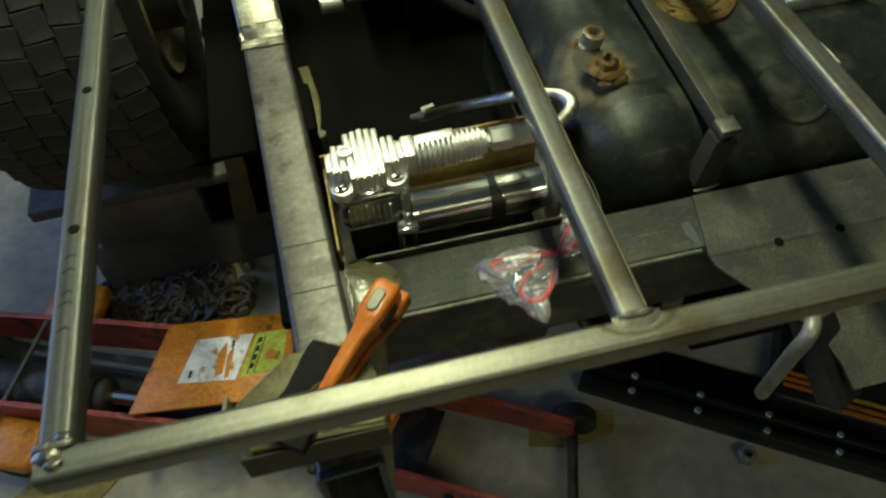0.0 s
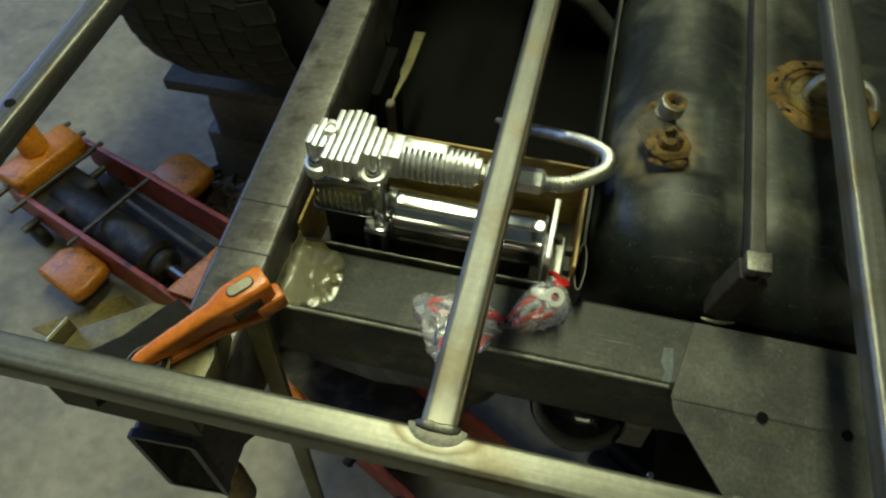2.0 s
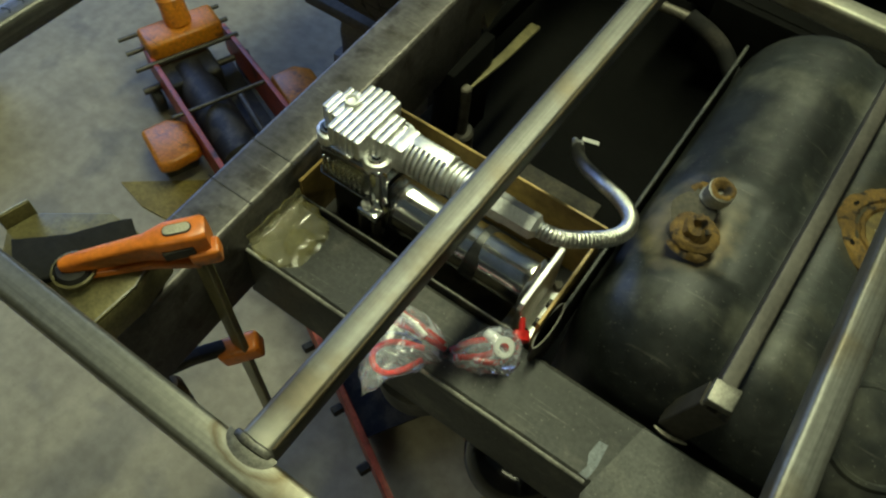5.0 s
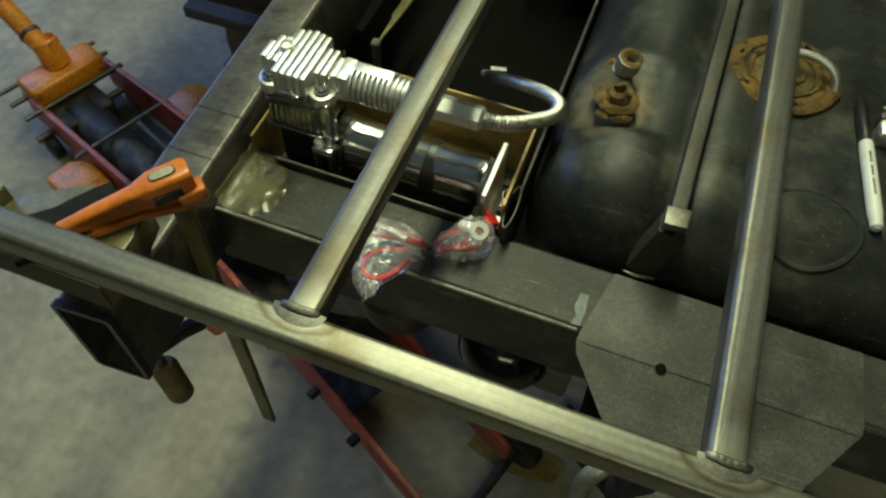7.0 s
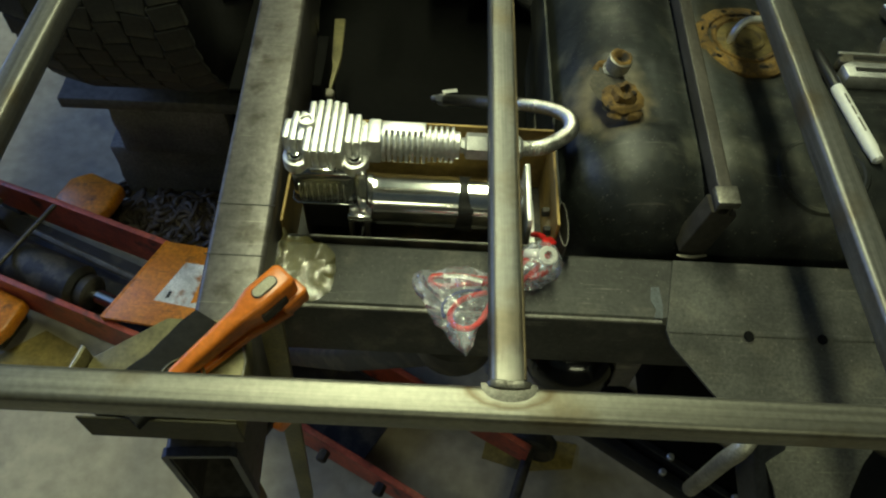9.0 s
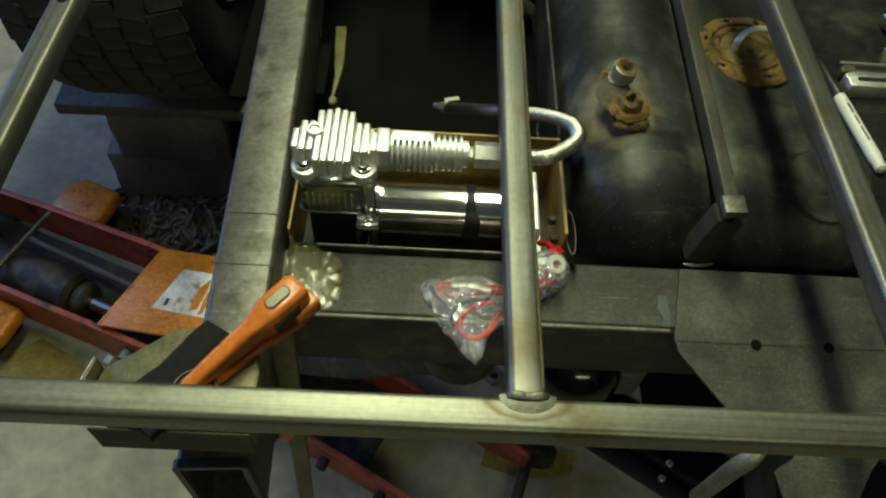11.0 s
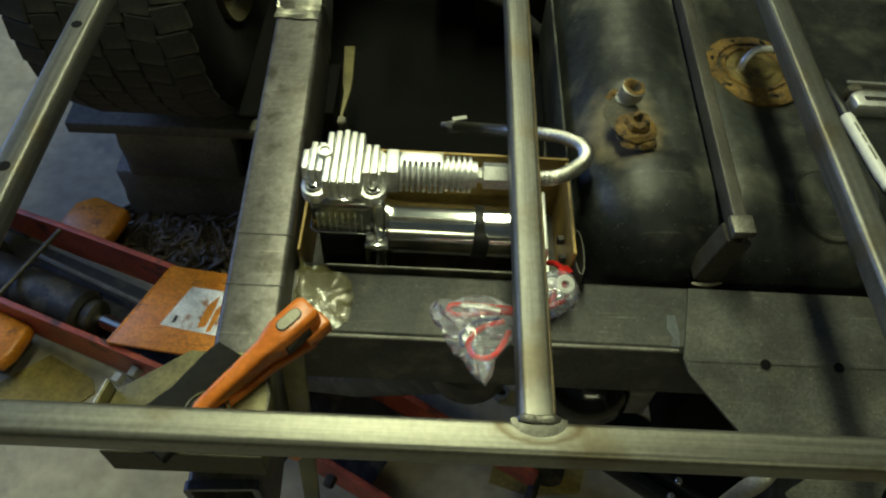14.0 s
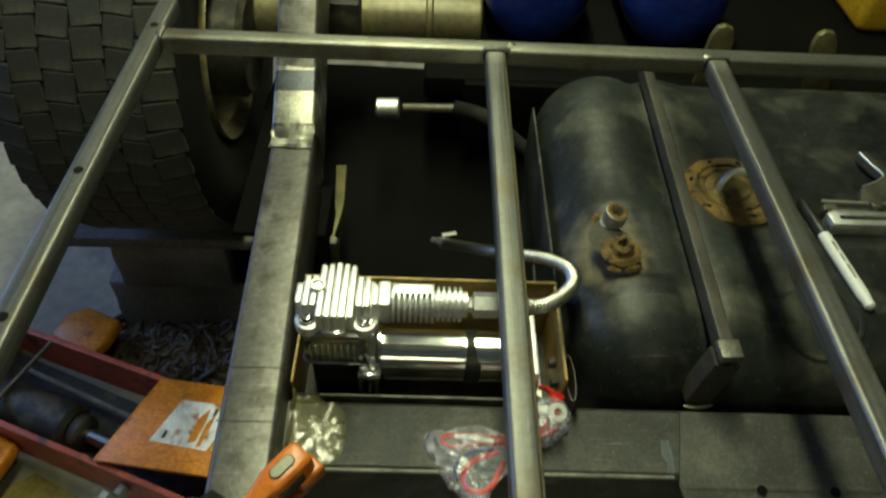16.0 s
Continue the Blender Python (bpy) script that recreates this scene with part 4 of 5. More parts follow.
def build_riveter():
    r = thing("hand_riveter", "scratched bare metal hand riveter lying on the tank", "hand tool", (0.69, 0.78, 0.99))
    z = 0.989 - 0.99
    body = part("body", slab([(-0.058, -0.035), (0.06, -0.035), (0.06, -0.008), (-0.048, -0.006), (-0.06, -0.012)], z, z + 0.022, 0.004), CHROME_CAST, r)
    part("slot", box(-0.046, 0.05, -0.026, -0.019, z + 0.02, z + 0.0226, 0.0), GREASE, body)
    part("upper_slot", box(-0.04, 0.045, 0.0, 0.006, z + 0.0175, z + 0.0186), GREASE, body)
    part("upper_body", slab([(-0.058, -0.004), (0.06, -0.004), (0.06, 0.012), (-0.045, 0.014), (-0.058, 0.006)], z, z + 0.018, 0.004), GREY_IRON, r)
    neck = part("neck", slab([(-0.004, 0.012), (0.058, 0.012), (0.066, 0.05), (0.072, 0.075), (0.056, 0.094), (0.047, 0.122), (0.034, 0.118), (0.043, 0.088), (0.052, 0.07), (0.036, 0.056), (0.01, 0.044)], z + 0.002, z + 0.017, 0.0025), GREY_IRON, r, "worn silver jaw")
    part("jaw_edge", sweep(smooth_path([(0.012, 0.044, z + 0.0175), (0.036, 0.056, z + 0.0175), (0.05, 0.07, z + 0.0175), (0.042, 0.09, z + 0.0175), (0.035, 0.116, z + 0.0175)], 5), ring2d(0.0016, 8)), CHROME_CAST, neck, "bright worn edge")
    part("body_edge", sweep([(-0.056, 0.0125, z + 0.0175), (0.058, 0.0105, z + 0.0175)], ring2d(0.0018, 8)), CHROME_CAST, r, "bright worn edge")
    part("pivot", rod((0.01, 0.002, z), (0.01, 0.002, z + 0.028), 0.009, 18, 0.002), GREY_IRON, r)
    return r


build_riveter()


# ---- clear bag of wiring on the rail ----
def clear_film(name, tint, low, high, crease):
    m = bpy.data.materials.new(name)
    m.use_nodes = True
    n, l = m.node_tree.nodes, m.node_tree.links
    n.remove(n["Principled BSDF"])
    tr, gl, mx = n.new("ShaderNodeBsdfTransparent"), n.new("ShaderNodeBsdfGlossy"), n.new("ShaderNodeMixShader")
    df, m2 = n.new("ShaderNodeBsdfDiffuse"), n.new("ShaderNodeMixShader")
    tr.inputs[0].default_value = (0.97, 0.975, 0.98, 1)
    df.inputs[0].default_value = (*tint, 1)
    gl.inputs["Roughness"].default_value = 0.14
    lw = n.new("ShaderNodeFresnel")
    lw.inputs["IOR"].default_value = 1.5
    nz = n.new("ShaderNodeTexNoise")
    nz.inputs["Scale"].default_value, nz.inputs["Detail"].default_value = 1.8 * crease, 1.5
    bp = n.new("ShaderNodeBump")
    bp.inputs["Strength"].default_value, bp.inputs["Distance"].default_value = 0.6, 0.004
    l.new(nz.outputs["Fac"], bp.inputs["Height"])
    l.new(bp.outputs[0], gl.inputs["Normal"])
    l.new(bp.outputs[0], lw.inputs["Normal"])
    l.new(tr.outputs[0], m2.inputs[1])
    l.new(df.outputs[0], m2.inputs[2])
    # crease noise paints white highlights and film haze as diffuse colour
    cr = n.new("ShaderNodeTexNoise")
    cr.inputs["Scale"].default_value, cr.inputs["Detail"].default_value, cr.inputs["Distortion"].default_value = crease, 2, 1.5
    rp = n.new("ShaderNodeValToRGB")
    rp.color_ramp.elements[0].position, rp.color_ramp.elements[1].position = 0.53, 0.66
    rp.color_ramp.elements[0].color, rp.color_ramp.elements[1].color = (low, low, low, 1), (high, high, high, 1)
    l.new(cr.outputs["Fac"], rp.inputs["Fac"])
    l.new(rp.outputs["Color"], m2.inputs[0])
    l.new(lw.outputs[0], mx.inputs[0])
    l.new(m2.outputs[0], mx.inputs[1])
    l.new(gl.outputs[0], mx.inputs[2])
    l.new(mx.outputs[0], n["Material Output"].inputs["Surface"])
    return m


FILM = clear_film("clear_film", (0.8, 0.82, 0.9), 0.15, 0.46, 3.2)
TAN_FILM = clear_film("yellowed_clear_film", (0.3, 0.26, 0.09), 0.18, 0.34, 1.6)


def pouch(outline, low, high, seed, crumple=1.0):
    """A puffed, crumpled film bag from its outline, seen from above."""
    own = bmesh.new()
    pts = [p.to_2d() for p in smooth_path([(x, y, 0) for x, y in outline], 6, True)]
    k = len(pts)
    mid = sum(pts, Vector((0, 0))) / k
    rows = []
    steps = [(1.0, 0.0), (0.93, 0.45), (0.78, 0.75), (0.55, 0.93), (0.28, 1.0)]
    for s, h in [(q, -g) for q, g in reversed(steps[1:])] + steps:
        z = (low + high) / 2 + h * (high - low) / 2
        rows.append([own.verts.new((*(mid + (p - mid) * s), z)) for p in pts])
    for a, b in zip(rows, rows[1:]):
        for i in range(k):
            own.faces.new((a[i], a[(i + 1) % k], b[(i + 1) % k], b[i]))
    own.faces.new(rows[0][::-1])
    own.faces.new(rows[-1])
    for v in own.verts:
        d = Vector(noise.noise_vector(v.co * 75 + Vector((seed * 9, 0, 0)))) * 0.0045 + Vector(noise.noise_vector(v.co * 150)) * 0.001
        a = math.atan2(v.co.y - mid.y, v.co.x - mid.x)
        d.z += 0.0016 * math.sin(11 * a + 3 * noise.noise(v.co * 40)) + 0.0008 * math.sin(23 * a + seed)
        d.z *= crumple
        v.co += d
        v.co.z = max(v.co.z, low)
    return own


def build_scrap():
    bm = pouch([(-0.027, 0.441), (0.0, 0.4375), (0.02, 0.44), (0.03, 0.458), (0.032, 0.482), (0.024, 0.508), (0.004, 0.517), (-0.016, 0.521), (-0.027, 0.518), (-0.024, 0.48)], RAIL + 0.0006, RAIL + 0.004, 5, 0.25)
    # a round blister, and a stiff lip against the crossmember
    dome = lathe([(0.0, 0.0055), (0.007, 0.005), (0.012, 0.0036), (0.0165, 0.001), (0.018, -0.001)], 28, Matrix.Translation((0.012, 0.474, RAIL + 0.0045)))
    merge(rough_up(dome, 0.0009, 110, 3), None, bm)
    lip = box(-0.0008, 0.0008, 0.44, 0.52, RAIL + 0.0008, RAIL + 0.02)
    bmesh.ops.subdivide_edges(lip, edges=lip.edges[:], cuts=6, use_grid_fill=True)
    for v in lip.verts:
        v.co.x += -0.0245 + 0.003 * noise.noise(v.co * 90) - 0.12 * (v.co.z - RAIL)
    merge(lip, None, bm)
    ob = new("plastic_scrap", finish(bm, "plastic_scrap", TAN_FILM))
    ob.visible_shadow = False
    return tagged(ob, "crumpled yellowed clear plastic scrap lying on the rail", "plastic scrap")


build_scrap()


def build_bag():
    z = RAIL + 0.004
    b = thing("wiring_bag", "clear plastic bag of red wiring lying on the rail", "plastic bag", (0.21, 0.45, RAIL))
    inv = Matrix.Translation(-b.location)

    def add(name, bm, material, label="", parent=b):
        bm.transform(inv)
        return part(name, bm, material, parent, label)

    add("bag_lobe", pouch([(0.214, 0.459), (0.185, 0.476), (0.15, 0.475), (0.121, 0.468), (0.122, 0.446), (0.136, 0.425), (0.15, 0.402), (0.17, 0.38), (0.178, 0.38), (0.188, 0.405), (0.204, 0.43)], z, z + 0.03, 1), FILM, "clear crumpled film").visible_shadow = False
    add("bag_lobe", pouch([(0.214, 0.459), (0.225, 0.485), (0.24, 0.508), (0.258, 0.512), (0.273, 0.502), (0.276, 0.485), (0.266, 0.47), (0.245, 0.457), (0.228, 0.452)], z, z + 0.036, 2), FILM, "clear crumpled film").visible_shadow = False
    add("knot", rod((0.207, 0.455, z + 0.011), (0.221, 0.463, z + 0.011), 0.0055, 10, 0.002), BLACK)
    zc = z + 0.019
    add("red_wire", sweep(smooth_path([(0.212, 0.458, zc), (0.18, 0.455, zc + 0.004), (0.15, 0.452, zc), (0.138, 0.455, zc), (0.14, 0.462, zc + 0.003), (0.17, 0.464, zc + 0.002), (0.208, 0.462, zc)], 8), ring2d(0.0031, 8)), WIRE)
    add("red_wire", sweep(smooth_path([(0.195, 0.447, zc), (0.17, 0.436, zc + 0.002), (0.158, 0.42, zc), (0.163, 0.407, zc - 0.002), (0.178, 0.404, zc), (0.19, 0.415, zc), (0.2, 0.436, zc)], 8), ring2d(0.0031, 8)), WIRE)
    add("red_wire", sweep(smooth_path([(0.216, 0.46, zc), (0.23, 0.48, zc + 0.005), (0.248, 0.494, zc + 0.004), (0.262, 0.492, zc), (0.26, 0.478, zc), (0.24, 0.466, zc)], 8), ring2d(0.0031, 8)), WIRE)
    add("red_wire", sweep(smooth_path([(0.222, 0.458, zc - 0.003), (0.24, 0.47, zc), (0.25, 0.486, zc), (0.235, 0.5, zc)], 8), ring2d(0.0032, 8)), WIRE)
    add("blue_wire", sweep(smooth_path([(0.19, 0.45, zc), (0.165, 0.445, zc), (0.15, 0.43, zc), (0.152, 0.415, zc)], 8), ring2d(0.0018, 8)), BLUE)
    add("clip", sweep(smooth_path([(0.15, 0.46, zc + 0.005), (0.17, 0.459, zc + 0.007), (0.19, 0.455, zc + 0.006)], 5), ring2d(0.004, 8)), CHROME_CAST, "bright metal clip")
    ring = add("grommet", lathe([(0.0045, 0.0), (0.0095, 0.0), (0.0105, 0.0015), (0.0105, 0.006), (0.0095, 0.0075), (0.0045, 0.0075), (0.0045, 0.0)], 26, pose(0.258, 0.489, z + 0.03, 25, 8, 0)), WHITE, "white ring fitting")
    add("stem", rod((0.236, 0.494, z + 0.024), (0.25, 0.491, z + 0.031), 0.006, 14, 0.001), WHITE, "", ring)
    return b


build_bag()


# ---- packing under the bed frame, and the clamp that holds it ----
def build_packing():
    p = thing("packing_block", "tan steel offcut packed under the bed frame on the crossmember", "steel block", (-0.07, 0.3, 0.9805))
    inv = Matrix.Translation(-p.location)

    def add(name, bm, material, label=""):
        bm.transform(inv)
        return part(name, bm, material, p, label)

    add("base_block", slab([(-0.128, 0.2655), (-0.012, 0.2615), (-0.012, 0.31), (-0.022, 0.352), (-0.088, 0.352), (-0.14, 0.312), (-0.146, 0.285)], 1.0045, 1.042, 0.002), TAN)
    add("lower_shim", box(-0.092, -0.03, 0.27, 0.34, 0.9805, 1.0042, 0.002, 1), GREASE)
    # added slab: paints the block's front face in a shaded tone
    add("front_skirt", box(-0.138, -0.011, 0.2585, 0.2608, 1.004, 1.043, 0.0008, 1), DIM, "front face darkened for its shade")
    add("pad_plate", slab([(-0.05, 0.267), (-0.0125, 0.265), (-0.0125, 0.312), (-0.024, 0.345), (-0.04, 0.34)], 1.0424, 1.0448, 0.0006), TAN, "yellow-tan plate under the clamp pad")
    add("worn_edge", sweep([(-0.0145, 0.266, 1.0445), (-0.0135, 0.312, 1.0445), (-0.0245, 0.344, 1.0445)], ring2d(0.001, 8)), NICKEL, "edge worn to bare metal")
    add("lip_edge", sweep([(-0.1485, 0.285, 1.0585), (-0.1425, 0.313, 1.0585)], ring2d(0.0011, 8)), NICKEL, "edge worn to bare metal")
    add("lip", slab([(-0.1505, 0.285), (-0.1465, 0.285), (-0.1405, 0.313), (-0.1445, 0.313)], 1.006, 1.058, 0.0008), TAN)
    return p


build_packing()


def build_rubber_strip():
    bm = sweep(smooth_path([(-0.05, 0.349, 1.047), (-0.06, 0.33, 1.0475), (-0.076, 0.303, 1.048), (-0.094, 0.278, 1.049), (-0.104, 0.264, 1.05)], 8), lambda s: round_rect(0.03 + 0.024 * s, 0.009, 0.003))
    rough_up(bm, 0.0025, 50, 5)
    ob = new("rubber_strip", finish(bm, "rubber_strip", RUBBER))
    return tagged(ob, "worn black rubber strip lying over the packing", "rubber strip")


build_rubber_strip()


def build_clamp():
    c = thing("bar_clamp", "orange bar clamp with an upright steel bar gripping the crossmember", "clamp", (-0.012, 0.365, 1.05))
    inv = Matrix.Translation(-c.location)

    def add(name, bm, material, parent=c, label=""):
        bm.transform(inv)
        return part(name, bm, material, parent, label)

    a, b = Vector((-0.064, 0.285, 1.06)), Vector((0.0165, 0.377, 1.07))
    w = basis(a, b)
    steps = [0.0, 0.05, 0.3, 0.58, 0.66, 0.72, 0.97, 1.0]
    width = [0.01, 0.013, 0.0145, 0.0165, 0.021, 0.0245, 0.025, 0.0215]
    height = [0.012, 0.015, 0.02, 0.024, 0.028, 0.03, 0.03, 0.027]
    own = bmesh.new()
    n = (b - a).length
    rows = [[own.verts.new((x, y + h * 0.15, s * n)) for x, y in round_rect(u, h, 0.0045, 3)] for s, u, h in zip(steps, width, height)]
    k = len(rows[0])
    for p, q in zip(rows, rows[1:]):
        for i in range(k):
            own.faces.new((p[i], p[(i + 1) % k], q[(i + 1) % k], q[i]))
    own.faces.new(rows[0][::-1])
    own.faces.new(rows[-1])
    own.transform(w)
    arm = add("fixed_arm", own, CLAMP_ORANGE)
    d = (b - a).normalized()
    side = Vector((d.y, -d.x, 0)).normalized()
    # lower web along the arm and the ear past the bar
    add("web", sweep([a + d * 0.012 - Vector((0, 0, 0.012)), a + d * 0.07 - Vector((0, 0, 0.012)) + side * 0.004, b - d * 0.012 - Vector((0, 0, 0.017)) + side * 0.01], round_rect(0.014, 0.008, 0.002)), CLAMP_ORANGE, arm)
    add("ear", box(-0.009, 0.009, -0.01, 0.008, -0.016, 0.01, 0.003, 3, w @ Matrix.Translation((-0.0075, -0.009, n - 0.004))), CLAMP_ORANGE, arm)
    add("badge", slab(round_rect(0.009, 0.022, 0.0043, 5), 0, 0.0016, 0.0, w @ Matrix.Translation((0.0, 0.0195, n * 0.82)) @ pose(0, 0, 0, -90, 0, 0)), CREAM, arm, "pale worn oval badge")
    add("badge_rim", slab(round_rect(0.011, 0.0242, 0.0053, 5), 0, 0.001, 0.0, w @ Matrix.Translation((0.0, 0.0192, n * 0.82)) @ pose(0, 0, 0, -90, 0, 0)), GREASE, arm)
    add("recess", box(-0.0142, -0.009, -0.006, 0.006, -0.014, 0.012, 0.001, 1, w @ Matrix.Translation((0.0, 0.002, n * 0.8))), GREASE, arm)
    add("pad", lathe([(0.0, 0), (0.014, 0), (0.0155, 0.003), (0.013, 0.007), (0.0, 0.008)], 26, Matrix.Translation((-0.058, 0.29, 1.0525))), GREASE, arm)
    add("pad_ring", lathe([(0.0165, 0), (0.0185, 0.001), (0.0185, 0.003), (0.0165, 0.004)], 30, Matrix.Translation((-0.058, 0.29, 1.053))), TAN, arm)
    bar = add("bar", sweep([(-0.054, 0.406, 0.335), (-0.005, 0.3715, 1.06)], round_rect(0.022, 0.008, 0.0012), up=(0, -1, 0)), TAN, c, "grey-tan flat steel bar")
    jaw = add("sliding_jaw", box(-0.028, 0.024, -0.014, 0.014, -0.015, 0.015, 0.006, 3, pose(-0.026, 0.387, 0.768, 0, -14, 48)), CLAMP_ORANGE)
    add("jaw_finger", sweep([(-0.043, 0.372, 0.772), (-0.057, 0.34, 0.785), (-0.068, 0.306, 0.795)], round_rect(0.018, 0.016, 0.004)), GREASE, jaw)
    add("screw", rod((-0.068, 0.302, 0.74), (-0.068, 0.302, 0.845), 0.006, 12), GREY_IRON, jaw)
    add("handle", lathe([(0, 0), (0.012, 0.002), (0.017, 0.012), (0.017, 0.085), (0.012, 0.098), (0, 0.1)], 22, Matrix.Translation((-0.068, 0.302, 0.662))), mat("worn_wood_handle", (0.26, 0.18, 0.07), 0.6, 0, (0.11, 0.075, 0.04), 40), jaw, "worn wooden handle")
    return c


build_clamp()

# ---- odd rods under the front rail ----
def odd_rod(name, label, pts, r, material, category):
    bm = sweep(smooth_path(pts, 6), ring2d(r, 14))
    return tagged(new(name, finish(bm, name, material)), label, category)


odd_rod("grey_rod", "pale grey bent rod hooked over the gusset plate", [(0.452, 0.335, 0.924), (0.446, 0.31, 0.948), (0.434, 0.2945, 0.944), (0.431, 0.295, 0.91), (0.437, 0.302, 0.84), (0.441, 0.3076, 0.779)], 0.0088, NICKEL, "rod")
bm = hollow((0.468, 0.33, 0.916), (0.497, 0.262, 0.83), 0.04, 0.034, 0.004, 0.003)
tagged(new("square_tube", finish(bm, "square_tube", BLUED)), "short black square tube slanting down from the gusset plate", "steel tube")


# ---- trolley jack on the floor ----
def build_jack():
    j = thing("trolley_jack", "long orange and red trolley jack, greasy and scuffed, on the floor", "trolley jack", (-0.5, 0.85, 0.0))
    inv = Matrix.Translation(-j.location)

    def add(name, bm, material, parent=j, label=""):
        bm.transform(inv)
        return part(name, bm, material, parent, label)

    def plate(pts, label=""):
        own = bmesh.new()
        rows = []
        k = len(pts)
        for i, (x, y, z0, z1) in enumerate(pts):
            a, b = pts[max(i - 1, 0)], pts[min(i + 1, k - 1)]
            n = Vector((-(b[1] - a[1]), b[0] - a[0], 0)).normalized() * 0.004
            rows.append([own.verts.new((x + s * n.x, y + s * n.y, z)) for s, z in ((-1, z0), (1, z0), (1, z1 - 0.001), (-1, z1 - 0.001))])
        for a, b in zip(rows, rows[1:]):
            for i in range(4):
                own.faces.new((a[i], a[(i + 1) % 4], b[(i + 1) % 4], b[i]))
        own.faces.new(rows[0][::-1])
        own.faces.new(rows[-1])
        # rolled lip along the top
        sweep([(x, y, z1) for x, y, z0, z1 in pts], round_rect(0.014, 0.006, 0.002), bm=own)
        return add("side_plate", own, RED, j, label)

    near = plate([(-1.13, 1.02, 0.07, 0.16), (-0.83, 0.905, 0.05, 0.17), (-0.58, 0.812, 0.05, 0.17), (-0.37, 0.733, 0.05, 0.165), (0.0, 0.54, 0.05, 0.15), (0.29, 0.385, 0.05, 0.13)])
    plate([(-1.02, 1.21, 0.07, 0.16), (-0.78, 1.125, 0.05, 0.17), (-0.485, 1.02, 0.05, 0.17), (-0.25, 0.905, 0.05, 0.165), (0.1, 0.72, 0.05, 0.15), (0.36, 0.58, 0.05, 0.13)])
    # added dark sheet for the shadowed, oily floor between the side plates
    add("dark_floor_sheet", slab([(-1.11, 1.03), (-0.37, 0.742), (0.0, 0.545), (0.1, 0.71), (-0.255, 0.895), (-1.01, 1.2)], 0.045, 0.052), GREASE)
    ax, ay = Vector((0.93, -0.365, 0)), Vector((0.365, 0.93, 0))
    # cross bars
    for s, r in ((0.0, 0.0055), (-0.2, 0.007), (-0.27, 0.007), (-0.33, 0.006)):
        p = Vector((-0.872, 0.885, 0.163)) + ax * s
        over = 0.02 if s < -0.1 else 0.004
        add("cross_bar", rod(p - ay * over, p + ay * (0.249 + over), r, 12, 0.001), GREY_IRON)
    # hydraulic body and ram
    m = Vector((-0.83, 0.985, 0.1))
    ram = add("hydraulic_unit", rod(m - ax * 0.2, m + ax * 0.17, 0.056, 28, 0.012), GREASE)
    add("collar", rod(m + ax * 0.17, m + ax * 0.2, 0.042, 24, 0.006), GREASE, ram)
    add("ram_rod", rod(m + ax * 0.2, m + ax * 0.35, 0.018, 18, 0.002), CHROME, ram, "bright ram rod")
    add("spring", rod(m + ay * 0.085 + ax * -0.05, m + ay * 0.07 + ax * 0.4, 0.009, 10), GREY_IRON, ram)
    add("valve_block", box(-0.08, 0.08, -0.075, 0.075, -0.05, 0.045, 0.012, 3, Matrix.Translation(m - ax * 0.2) @ pose(0, 0, 0, 0, 0, -21)), GREASE, ram)
    # orange cover with its labels
    t = Matrix.Translation((-0.39, 0.892, 0.195)) @ pose(0, 0, 0, 0, 0, -3)
    cover = add("cover_plate", slab([(-0.168, -0.098), (0.1, -0.118), (0.185, -0.06), (0.185, 0.092), (-0.088, 0.112)], -0.01, 0.0, 0.003, t), ORANGE)
    add("cover_side", slab([(-0.168, -0.098), (-0.088, 0.112), (-0.094, 0.114), (-0.174, -0.096)], -0.06, -0.001, 0.001, t), ORANGE, cover)
    add("label", slab([(-0.072, -0.045), (0.055, -0.06), (0.098, 0.05), (-0.03, 0.058)], 0.0004, 0.001, 0.0, t), PAPER, cover, "scuffed white label")
    add("label", slab([(0.062, -0.058), (0.155, -0.05), (0.175, 0.045), (0.105, 0.05)], 0.0004, 0.001, 0.0, t), LIME, cover, "torn yellow-green warning label")
    # torn streaks across the white label, a ruled edge and small print on the other
    for k, (x, y, w) in enumerate(((0.02, 0.0, 0.011), (0.036, -0.01, 0.006), (-0.045, -0.03, 0.004), (0.05, 0.03, 0.004))):
        own = slab([(x - w, y - 0.045), (x + w * 0.6, y - 0.04), (x + 0.012 + w * 0.4, y + 0.01), (x + 0.018, y + 0.04), (x + 0.008 - w, y + 0.012)] if k < 2 else [(x - w, y - 0.008), (x + w, y - 0.006), (x + w * 1.6, y + 0.01), (x, y + 0.012)], 0.0011, 0.0014, 0.0, t)
        add("torn_streak", own, ORANGE if k < 2 else GREASE, cover, "torn streak showing the paint")
    for x0, x1, y0, y1 in ((0.079, 0.0815, -0.052, 0.036), (0.094, 0.0965, -0.05, 0.038)):
        add("print_bar", slab([(x0, y0), (x1, y0), (x1 + 0.03, y1), (x0 + 0.03, y1)], 0.0011, 0.0015, 0.0, t), GREASE, cover)
    for i in range(4):
        y = -0.04 + 0.021 * i
        add("print_bar", slab([(0.084 + 0.007 * i, y), (0.094 + 0.007 * i, y), (0.0985 + 0.007 * i, y + 0.013), (0.0885 + 0.007 * i, y + 0.013)], 0.0011, 0.0015, 0.0, t), GREASE, cover)
    add("print_spot", lathe([(0, 0.0018), (0.012, 0.0017), (0.0125, 0.0011)], 18, t @ Matrix.Translation((0.135, -0.012, 0))), ORANGE, cover)
    # bolts on the near plate
    for x, y in ((-0.515, 0.78), (-0.545, 0.765), (-0.2, 0.632), (-0.06, 0.56), (0.06, 0.497)):
        p = Vector((x, y, 0.12))
